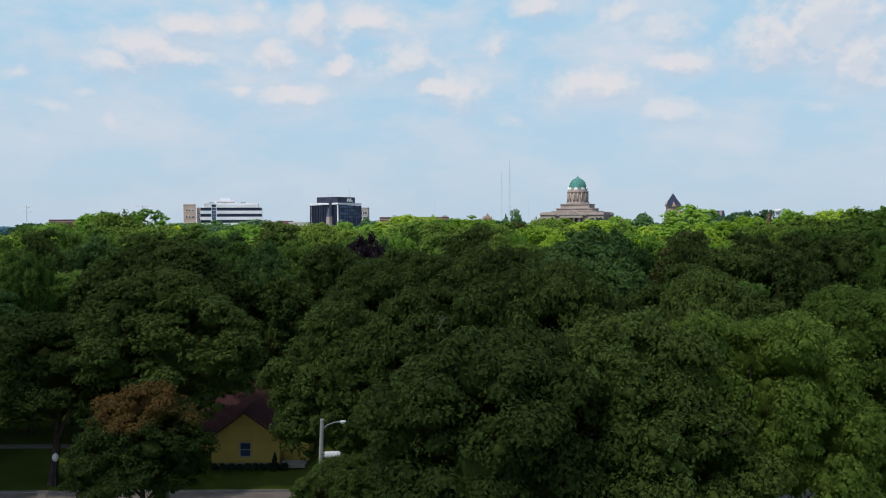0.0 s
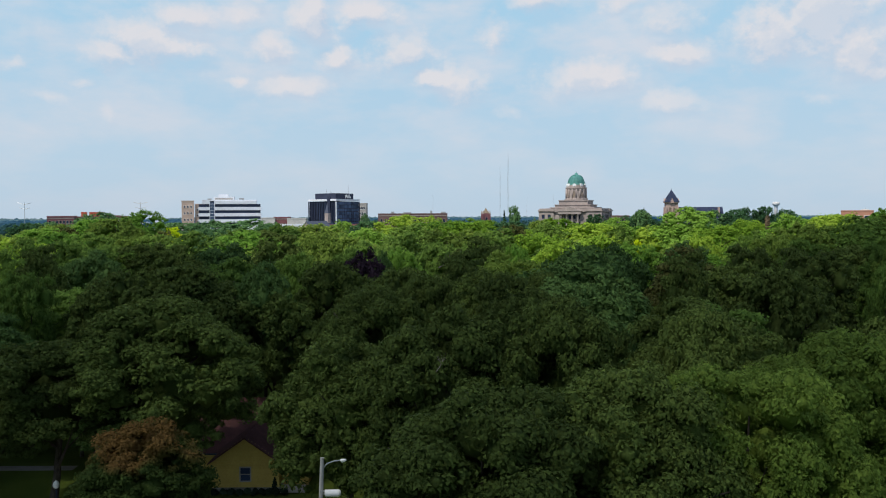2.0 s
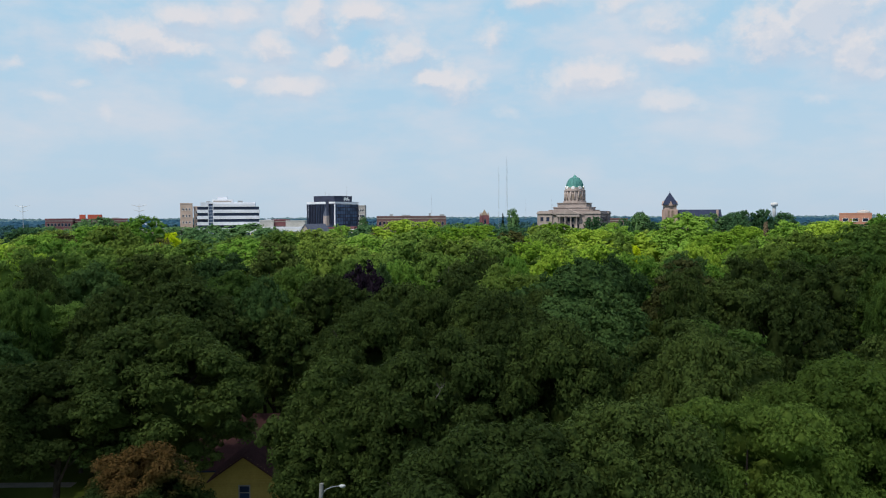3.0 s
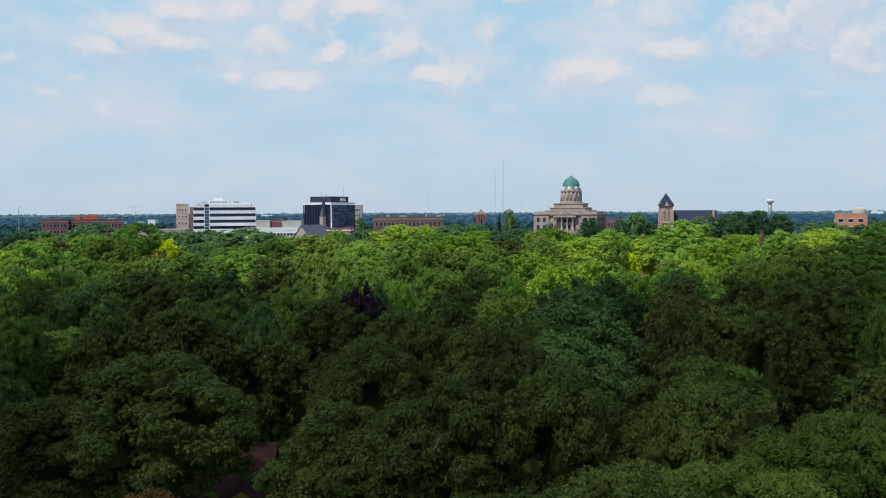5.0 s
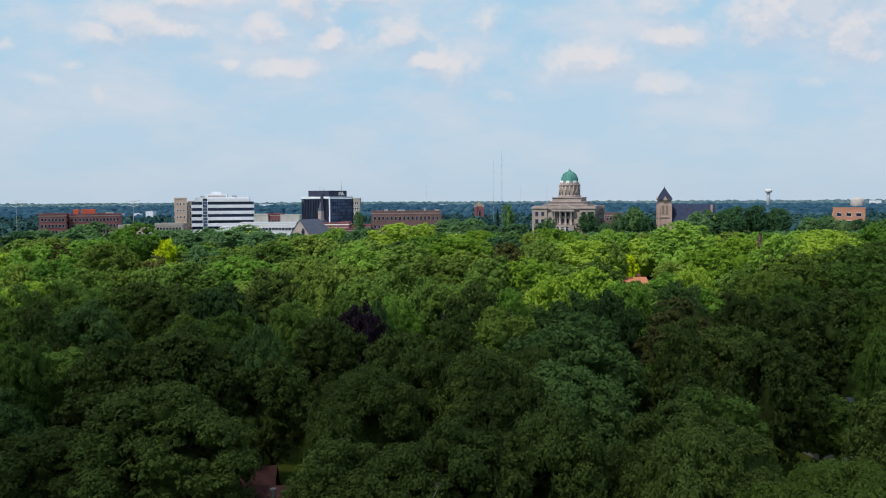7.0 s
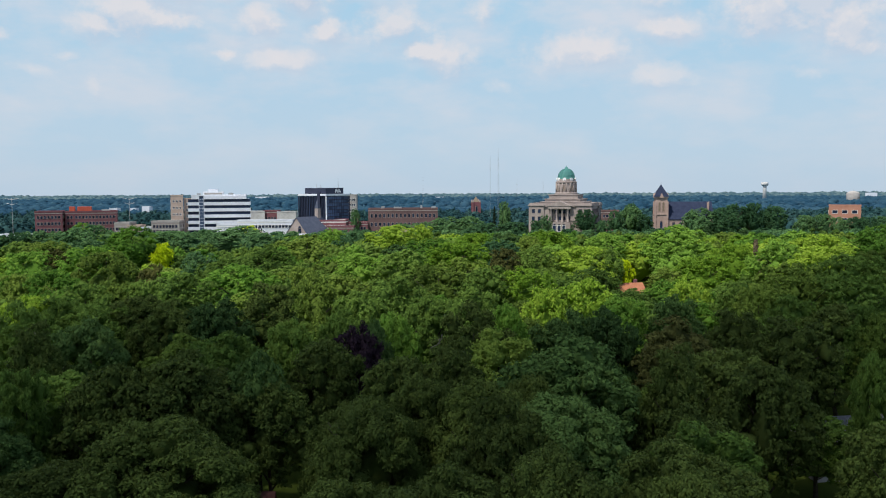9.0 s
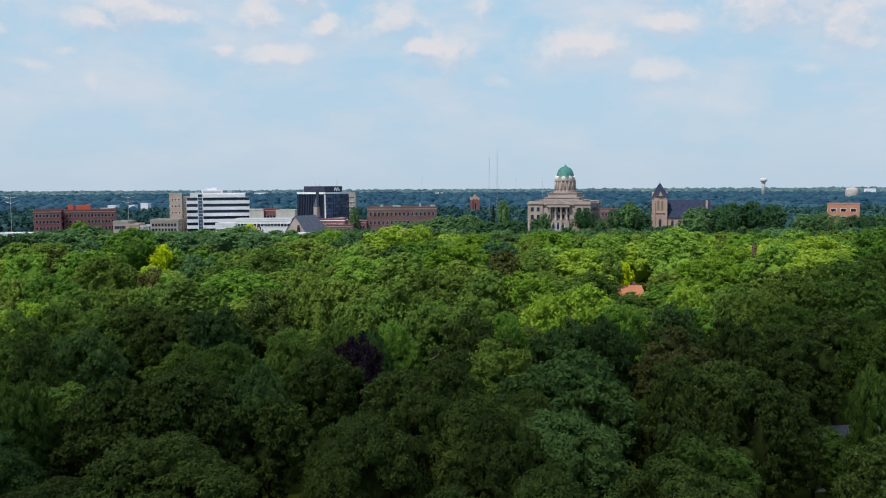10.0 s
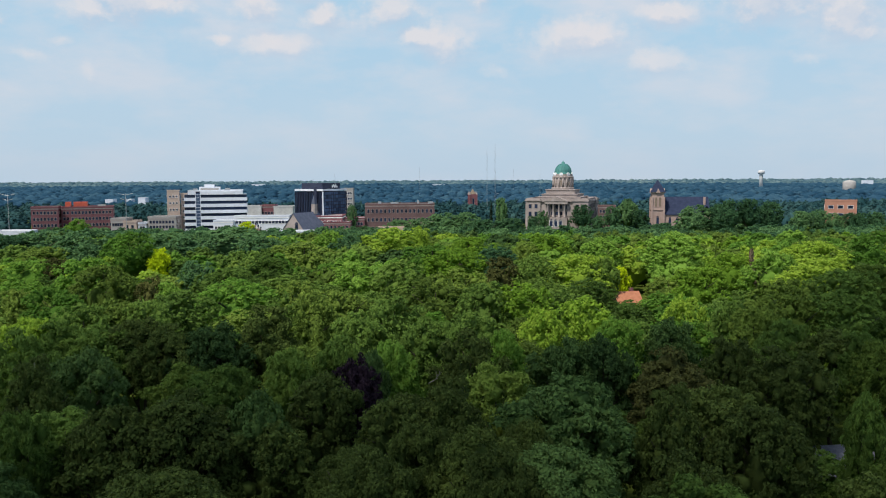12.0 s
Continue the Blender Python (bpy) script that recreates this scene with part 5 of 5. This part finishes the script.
def stone_chapel():
    b = thing("stone_church", "grey-tan stone church with steep slate roof and small spire", "church", -76, 486, None, -32)
    z = ground_z(-76, 486)
    gable_body(b, -8, 8, -9, 14, 0, 11.0 - z, 9.5, LIMESTONE, "y")
    gable_roof(b, -8, 8, -9, 14, 11.0 - z, 9.5, BLUESLATE, "y", 0.35, 0.3)
    gable_body(b, -7.5, -3.0, -11, -9, 0, 6.0 - z, 2.6, LIMESTONE, "y", name="porch")
    gable_roof(b, -7.5, -3.0, -11, -9, 6.0 - z, 2.6, BLUESLATE, "y", 0.2, 0.2, "porch_roof")
    window(b, 2.5, -9, 9.0, 2.4, 4.6, 0, LIMESTONE, GLASS, True, True)
    window(b, -5.25, -11, 2.2, 1.4, 2.2, 0, LIMESTONE, GLASS, True, True)
    for y in row(-7, 13, 4):
        window(b, 8, y, 5.2, 1.4, 3.2, 90, LIMESTONE, GLASS, True, True)
    block("spire_base", b, LIMESTONE, -1.5, 1.1, 9.5, 12.1, 0, 25.6 - z)
    bm = bmesh.new()
    prism(bm, [(-1.6, 9.4, 25.6 - z), (1.2, 9.4, 25.6 - z), (1.2, 12.2, 25.6 - z), (-1.6, 12.2, 25.6 - z)], [(-0.25, 10.75, 31.6 - z), (-0.15, 10.75, 31.6 - z), (-0.15, 10.85, 31.6 - z), (-0.25, 10.85, 31.6 - z)])
    part("spire", bm, BLUESLATE, b)


stone_chapel()
plain_block("shop_building", "low red brick shop with white flat roof", -61.5, 502, 17, 18, 18.6, BRICK, 0, 2, 7, trim=WHITE, side=2, roof=MEMBRANE)
plain_block("shop_building", "low red brick shop row with pale roofs", -55.5, 492, 16, 12, 15.2, BRICK, 0, 2, 6, roof=MEMBRANE)
f = plain_block("shop_building", "red brick shop building with a chimney", -46.6, 507, 13, 14, 16.8, BRICK, 0, 2, 6, roof=MEMBRANE)
block("chimney", f, BRICK, -1, 0.2, 0, 1.2, 10, 18.5)
plain_block("grey_building", "far grey block beyond the dark tower", -60.4, 615, 6.6, 10, 33.2, GREYWALL, 0, 6, 3, trim=None, side=0)
f = plain_block("brick_building", "long dark red brick school building with stone bands", -18.2, 513, 43.5, 20, 25.2, DARKBRICK, 1, 3, 16, 1.3, 2.2, side=5)
for x, w, h in ((-14, 2.0, 1.6), (-6, 5.0, 1.2), (11, 1.2, 2.2), (18, 3.0, 1.4)):
    block("rooftop_vent", f, STEEL, x, x + w, -2, 1, 21.0, 21.7 + h)


def brick_tower():
    b = thing("brick_tower", "slim dark red brick church tower with pale pointed corners", "church tower", 40.8, 735, 3.0, 8)
    block("shaft", b, BRICK, -3.2, 3.2, -3.2, 3.2, 0, 18)
    for x in (-3.2, 3.2):
        for y in (-3.2, 3.2):
            block("corner_pier", b, BRICK, x - 0.6, x + 0.6, y - 0.6, y + 0.6, 0, 21.5)
            bm = bmesh.new()
            lathe(bm, [(0.75, 21.5), (0.75, 22.0), (0.08, 24.6)], 6, x, y)
            part("pinnacle", bm, LIMESTONE, b)
    block("belfry", b, BRICK, -2.9, 2.9, -2.9, 2.9, 18, 22)
    bm = bmesh.new()
    prism(bm, [(-2.6, -2.6, 22), (2.6, -2.6, 22), (2.6, 2.6, 22), (-2.6, 2.6, 22)], [(-0.1, -0.1, 27), (0.1, -0.1, 27), (0.1, 0.1, 27), (-0.1, 0.1, 27)])
    part("spire", bm, LOUVRE, b)
    window(b, 0, -3.2, 15.0, 1.8, 5.5, 0, LIMESTONE, GLASS, True, True)


brick_tower()
plain_block("brick_building", "brownish brick building beside the courthouse", 114.6, 512, 11, 14, 23.2, DARKBRICK, -12, 4, 5, side=3)
plain_block("brick_building", "orange brick flat-roofed block above the treetops", 266.4, 512, 18.5, 14, 25.8, BRIGHTBRICK, -27, 2, 3, 3.0, 2.0, 11.0, side=2, trim=None)


def mast(x, y, top, w, label, guyed=True, bays=26):
    """A latticed mast with three legs, cross bars and guys."""
    z = ground_z(x, y)
    b = thing("radio_mast", label, "radio mast", x, y, z, 10)
    legs = [(w * math.cos(a), w * math.sin(a)) for a in (0.3, 2.4, 4.5)]
    for a, c in legs:
        bm = bmesh.new()
        tube(bm, (a, c, 0), (a * 0.5, c * 0.5, top - z), 0.032, 0.022, 5)
        part("leg", bm, STEEL, b)
    bm = bmesh.new()
    for k in range(bays):
        s0, s1 = 1 - 0.5 * k / bays, 1 - 0.5 * (k + 1) / bays
        z0, z1 = (top - z) * k / bays, (top - z) * (k + 1) / bays
        for i in range(3):
            p, q = legs[i], legs[(i + 1) % 3]
            tube(bm, (p[0] * s0, p[1] * s0, z0), (q[0] * s1, q[1] * s1, z1), 0.010, 0.010, 4)
            tube(bm, (p[0] * s1, p[1] * s1, z1), (q[0] * s1, q[1] * s1, z1), 0.010, 0.010, 4)
    part("bracing", bm, STEEL, b)
    bm = bmesh.new()
    tube(bm, (0, 0, top - z), (0, 0, top - z + 4), 0.06, 0.03, 5)
    part("aerial", bm, STEEL, b)


mast(40.5, 485, 57.6, 0.7, "tall grey lattice radio mast beside conifers")
mast(50, 680, 62.0, 0.5, "slim grey lattice radio mast far off", bays=20)
mast(-12.0, 1150, 50.0, 1.0, "small grey radio mast on the horizon", bays=14)
mast(150.0, 1400, 52.0, 0.9, "faint radio mast on the horizon", bays=14)
mast(140.0, 1000, 44.0, 0.7, "short thin radio mast behind the courthouse", bays=14)


def water_tower():
    x, y = 766, 1830
    b = thing("water_tower", "pale grey water tower with flat bowl on a thick stem", "water tower", x, y)
    z = ground_z(x, y)
    bm = bmesh.new()
    lathe(bm, [(4.4, 0), (3.9, 33 - z), (4.1, 38.5 - z), (7.0, 40.5 - z), (7.8, 42 - z), (7.8, 46 - z), (6.6, 47.4 - z), (2.0, 48.0 - z)], 28)
    part("tank", bm, MEMBRANE, b, smooth=True)


water_tower()


def storage_tank():
    x, y = 735, 1385
    b = thing("storage_tank", "low round grey tank with a domed top", "tank", x, y)
    z = ground_z(x, y)
    bm = bmesh.new()
    lathe(bm, [(10.5, 0), (10.5, 25 - z), (9, 27.4 - z), (4, 29 - z), (0.5, 29.4 - z)], 28)
    part("tank", bm, GREYWALL, b, smooth=True)
    tube_bm = bmesh.new()
    tube(tube_bm, (0, 0, 29 - z), (0, 0, 31.5 - z), 0.3, 0.2)
    part("vent", tube_bm, STEEL, b)


storage_tank()


def power_pole(x, y, top, label, arms=((0.6, 4.5), (3.6, 3.4))):
    b = thing("power_pole", label, "utility pole", x, y)
    h = top - ground_z(x, y)
    bm = bmesh.new()
    tube(bm, (0, 0, 0), (0, 0, h), 0.22, 0.12)
    part("pole", bm, STEEL, b)
    for down, reach in arms:
        bm = bmesh.new()
        tube(bm, (-reach, 0, h - down + 0.4), (0, 0, h - down - 0.6), 0.1, 0.14, 6)
        tube(bm, (reach, 0, h - down + 0.4), (0, 0, h - down - 0.6), 0.1, 0.14, 6)
        part("cross_arm", bm, STEEL, b)


power_pole(-256, 492, 33.0, "tall grey steel power pole with cross arms")
power_pole(-184, 490, 33.0, "tall grey steel power pole above low roofs")

for x, y, w, top in ((-354, 900, 9, 17.0), (-334, 905, 6, 17.0), (-311, 880, 8, 19.5), (215, 1150, 12, 15), (34, 2700, 45, 8), (-565, 2690, 45, 11), (1495, 2700, 36, 15), (120, 1300, 16, 11)):
    plain_block("far_building", "distant low pale building among the woods", x, y, w, 10, top, PANEL, 0, 0, 0, trim=None, roof=MEMBRANE)
plain_block("shop_building", "low white flat-roofed hall before a stone church", -76, 466, 23, 10, 11.4, PANEL, 0, 0, 0, trim=None, roof=MEMBRANE)
plain_block("shop_building", "long low white flat-roofed shed among trees", -240, 468, 21, 10, 12.4, PANEL, 0, 0, 0, trim=None, roof=MEMBRANE)


def tan_hall():
    b = thing("hall", "low hall with pale tan roof behind yellow-green trees", "building", -21, 448)
    gable_body(b, -7, 7, -5, 5, 0, 8.5, 2.8, TANBRICK)
    gable_roof(b, -7, 7, -5, 5, 8.5, 2.8, LOUVRE)
    for x in row(-6, 6, 4):
        window(b, x, -5, 6.0, 1.2, 1.5, 0, WHITE)


tan_hall()


# ---- the near street: road, house, lamp ----
def strip(name, x0, x1, y0, y1, z0, z1, material, label, category):
    bm = bmesh.new()
    box(bm, x0, x1, y0, y1, z0, z1)
    return tagged(new(name, mesh_of(name, bm, material)), label, category, kind="structure")


strip("road", -95, 90, 57.6, 64.6, -0.2, 0.012, ASPHALT, "worn pinkish grey concrete road through the trees", "road")
strip("kerb_near", -95, 90, 57.3, 57.6, -0.2, 0.13, CONCRETE, "concrete kerb along the road", "kerb")
strip("kerb_far", -95, 90, 64.6, 64.9, -0.2, 0.13, CONCRETE, "concrete kerb along the lawn", "kerb")
strip("driveway", -60, -36.5, 77.6, 79.0, -0.2, 0.014, CONCRETE, "pale concrete path beyond the lawn", "path")


def yellow_house():
    b = thing("house", "yellow clapboard house with maroon shingle roof and front gable", "house", -17.8, 71.0, 0.15)
    # front wing with its gable towards the road
    gable_body(b, -3.0, 3.0, 0.02, 6.5, 0, 2.7, 2.1, SIDING, "y", "front_wall")
    board_h = 0.21
    z = 0.35
    while z < 4.6:
        wide = 3.05 if z < 2.65 else max(0.15, 3.05 * (1 - (z - 2.65) / 2.15))
        bm = bmesh.new()
        prism(bm, [(-wide, -0.03, z), (wide, -0.03, z), (wide, 0.02, z), (-wide, 0.02, z)],
              [(-wide, -0.012, z + board_h - 0.015), (wide, -0.012, z + board_h - 0.015), (wide, 0.02, z + board_h - 0.015), (-wide, 0.02, z + board_h - 0.015)])
        part("siding_board", bm, SIDING, b)
        z += board_h
    block("gable_board", b, SIDING, -3.1, 3.1, -0.07, 0.02, 2.62, 2.74)
    block("foundation", b, CONCRETE, -3.05, 3.05, -0.04, 6.5, 0, 0.33)
    gable_roof(b, -3.0, 3.0, 0, 6.5, 2.7, 2.1, SHINGLE, "y", 0.32, 0.14, "front_roof")
    # window with white frame, meeting rail and two panes
    w = part("window", mesh_of("window_frame", frame_bm(0.0, 1.55, 0.86, 1.16), CONCRETE), None, b)
    for z0, z1 in ((0.97, 1.51), (1.59, 2.13)):
        block("pane", w, GLASS, -0.43, 0.43, -0.05, 0.0, z0, z1)
    # long wing behind
    gable_body(b, -15, 4.5, 4.5, 13.5, 0, 2.3, 2.1, SIDING, "x", "main_wall")
    gable_roof(b, -15, 4.5, 4.5, 13.5, 2.3, 2.1, SHINGLE, "x", 0.45, 0.16, "main_roof")
    gable_body(b, -3.0, 0.6, 9.5, 12.7, 0, 3.2, 2.6, SIDING, "x", "rear_wall")
    gable_roof(b, -3.0, 0.6, 9.5, 12.7, 3.2, 2.6, SHINGLE, "x", 0.4, 0.16, "rear_roof")
    block("gutter", b, DARKMETAL, -15.3, -3.0, 3.95, 4.1, 2.1, 2.24)
    for x in (-13, -10.5, -7):
        window(b, x, 4.5, 1.4, 1.0, 1.2, 0, CONCRETE, GLASS)
    bm = bmesh.new()
    lathe(bm, [(0.22, 3.2), (0.22, 5.1), (0.32, 5.12), (0.32, 5.35)], 10, 1.6, 6.0)
    part("roof_vent", bm, STEEL, b)
    block("chimney", b, BRICK, -8.4, -7.5, 9.4, 10.2, 3, 5.6)
    block("porch_step", b, CONCRETE, 3.1, 5.4, -0.5, 0.9, 0, 0.28, label="pale concrete porch step")
    block("porch_wall", b, SIDING, 3.06, 5.4, 1.6, 4.5, 0, 2.3)
    return b


def frame_bm(x, z, w, h):
    bm = bmesh.new()
    for a, c, d, e in ((-w / 2 - 0.1, -w / 2, -h / 2 - 0.1, h / 2 + 0.1), (w / 2, w / 2 + 0.1, -h / 2 - 0.1, h / 2 + 0.1), (-w / 2, w / 2, h / 2, h / 2 + 0.1), (-w / 2, w / 2, -h / 2 - 0.12, -h / 2), (-w / 2, w / 2, -0.04, 0.04)):
        box(bm, x + a, x + c, -0.08, 0.01, z + d, z + e)
    return bm


yellow_house()


def shrub(x, y, r, h, material, label, variant):
    rng = np.random.default_rng(variant)
    cs = np.array([(rng.uniform(-r, r) * 0.5, rng.uniform(-r, r) * 0.5, h * rng.uniform(0.3, 0.75)) for _ in range(9)])
    b = thing("shrub", label, "shrub", x, y, 0.0, group="shrubs along the house wall")
    rs = np.full(9, r * 0.55)
    part("leaves", leafy_mesh("leaves", leaf_cloud(rng, cs, rs, 90, 0.12, 0.8), tuft_cores(rng, cs, rs, 1, 0.8), material), None, b)
    bm = bmesh.new()
    tube(bm, (0, 0, -0.1), (0, 0, h * 0.6), 0.04, 0.02, 5)
    part("stem", bm, BARK, b)


for i, x in enumerate((-20.4, -19.6, -18.9, -18.2, -17.5, -16.8, -16.1, -15.5, -14.9, -14.2)):
    shrub(x, 70.3, 0.36, 0.62, NEEDLE, "small clipped dark green shrub along the house wall", i)
plant("lime", -31.6, 55.8, 1.3, 2.3, 0, 2)
plant("spruce", -15.0, 70.2, 0.8, 1.7, 1, 3)


def street_lamp():
    x, y = -7.8, 50.5
    b = thing("street_lamp", "pale wooden lamp pole with bracket arm and white transformer", "street lamp", x, y)
    b.scale = (1.0, 1.0, 1.09)
    bm = bmesh.new()
    tube(bm, (-0.35, 0, 0), (0.05, 0, 8.7), 0.17, 0.13, 12)
    pole = part("pole", bm, POLEWOOD, b)
    bm = bmesh.new()
    pts = [(0.05, 0, 8.0), (0.35, 0, 8.35), (0.8, 0, 8.5), (1.25, 0, 8.55)]
    for p, q in zip(pts, pts[1:]):
        tube(bm, p, q, 0.035, 0.035, 8)
    tube(bm, (0.05, 0, 8.2), (0.8, 0, 8.5), 0.02, 0.02, 6)
    part("bracket_arm", bm, STEEL, b)
    bm = bmesh.new()
    lathe(bm, [(0.06, -0.12), (0.17, -0.08), (0.2, 0.0), (0.15, 0.09), (0.05, 0.13)], 14)
    head = part("lamp_head", bm, WHITE, b, "white lamp head", True)
    head.matrix_local = pose(1.38, 0, 8.55) @ Matrix.Diagonal((1.15, 0.65, 0.6, 1))
    bm = bmesh.new()
    lathe(bm, [(0.1, -0.2), (0.13, -0.14), (0.11, -0.08)], 12)
    part("lamp_glass", bm, PALEGLASS, head, smooth=True)
    bm = bmesh.new()
    tube(bm, (0.22, -0.1, 6.62), (1.12, -0.1, 6.62), 0.21, 0.21, 16)
    tube(bm, (1.12, -0.1, 6.62), (1.22, -0.1, 6.62), 0.21, 0.14, 16)
    can = part("transformer", bm, WHITE, b, "white lying transformer can")
    bm = bmesh.new()
    box(bm, -0.1, 0.3, -0.06, 0.06, 6.5, 6.6)
    box(bm, -0.1, 0.25, -0.16, -0.04, 6.7, 6.78)
    part("bracket", bm, STEEL, b)
    return b


street_lamp()


def yard_lamp():
    b = thing("yard_lamp", "white globe lamp on a dark post by the lawn", "garden lamp", -32.4, 66.0)
    bm = bmesh.new()
    tube(bm, (0, 0, 0), (0, 0, 2.2), 0.06, 0.045, 10)
    part("post", bm, DARKMETAL, b)
    bm = bmesh.new()
    lathe(bm, [(0.08, 2.2), (0.2, 2.3), (0.27, 2.5), (0.22, 2.72), (0.1, 2.84), (0.03, 2.92)], 14)
    part("globe", bm, PALEGLASS, b, "white glass globe", True)


yard_lamp()


def small_house(x, y, w, d, eave, ridge, wall, roof, label, turn=0, along="x"):
    z = ground_z(x, y)
    b = thing("house", label, "house", x, y, z, turn)
    gable_body(b, -w / 2, w / 2, -d / 2, d / 2, 0, eave, ridge - eave, wall, along)
    gable_roof(b, -w / 2, w / 2, -d / 2, d / 2, eave, ridge - eave, roof, along, 0.4, 0.16)
    for a in row(-w / 2, w / 2, 3):
        window(b, a, -d / 2, eave - 1.3, 1.0, 1.3, 0, WHITE, GLASS)
    block("chimney", b, BRICK, w * 0.22, w * 0.22 + 0.8, 0.3, 1.1, eave, ridge + 0.9)
    return b


small_house(55, 103.5, 14, 9, 4.2, 7.0, GREYWALL, GREYSHINGLE, "grey-shingled pale house half hidden by trees", 6)
small_house(28.5, 116, 7, 7, 2.6, 4.4, WHITE, GREYSHINGLE, "small white garage glimpsed between trees", 0)
small_house(51.8, 208, 6.4, 6.5, 5.2, 7.8, TANBRICK, TERRACOTTA, "house with orange tiled roof among light trees", 10)
small_house(19.7, 211, 5, 7, 8.7, 11.9, WHITE, GREYSHINGLE, "white gabled house peeping out of the wood", 0, "y")
small_house(47, 168, 6, 7, 4.0, 6.4, WHITE, GREYSHINGLE, "grey-roofed house among trees", 20)
small_house(56, 170, 7, 7, 4.0, 6.6, WHITE, GREYSHINGLE, "pale grey-roofed house among trees", -10)
small_house(-33, 86, 6, 5, 2.3, 3.4, WHITE, MEMBRANE, "small white-roofed shed under the trees", 0)
small_house(-88, 290, 10, 8, 5.5, 8.4, GREYWALL, GREYSHINGLE, "pale-roofed house among the treetops", 0)


def dead_branch(x, y, z, turn, size, seed):
    """A bare pale bough that stands out of a crown."""
    rng = random.Random(seed)
    b = thing("dead_branch", "bare pale dead branch sticking out of a green crown", "branch", x, y, z, turn)
    bm = bmesh.new()

    def grow(p, way, length, r, depth):
        q = p + way * length
        tube(bm, p, q, r, r * 0.65, 5)
        if depth:
            for k in range(2 + (depth > 1)):
                turned = (way + Vector((rng.uniform(-0.8, 0.8), rng.uniform(-0.8, 0.8), rng.uniform(-0.2, 0.6)))).normalized()
                grow(p.lerp(q, rng.uniform(0.55, 1.0)), turned, length * rng.uniform(0.5, 0.75), r * 0.6, depth - 1)

    grow(Vector((0, 0, 0)), Vector((0.8, -0.3, 0.5)).normalized(), size, 0.05 * size, 3)
    part("bough", bm, DEADWOOD, b)


dead_branch(-3.2, 31.5, 9.6, 150, 0.8, 1)
dead_branch(-2.0, 30.5, 9.8, 20, 0.7, 2)
dead_branch(-0.4, 48.5, 15.4, 80, 0.6, 3)
dead_branch(-0.4, 95.0, 18.6, 10, 1.3, 4)
dead_branch(-51.5, 104.0, 17.6, 150, 1.2, 5)
dead_branch(-53.0, 106.0, 19.0, 30, 0.9, 6)
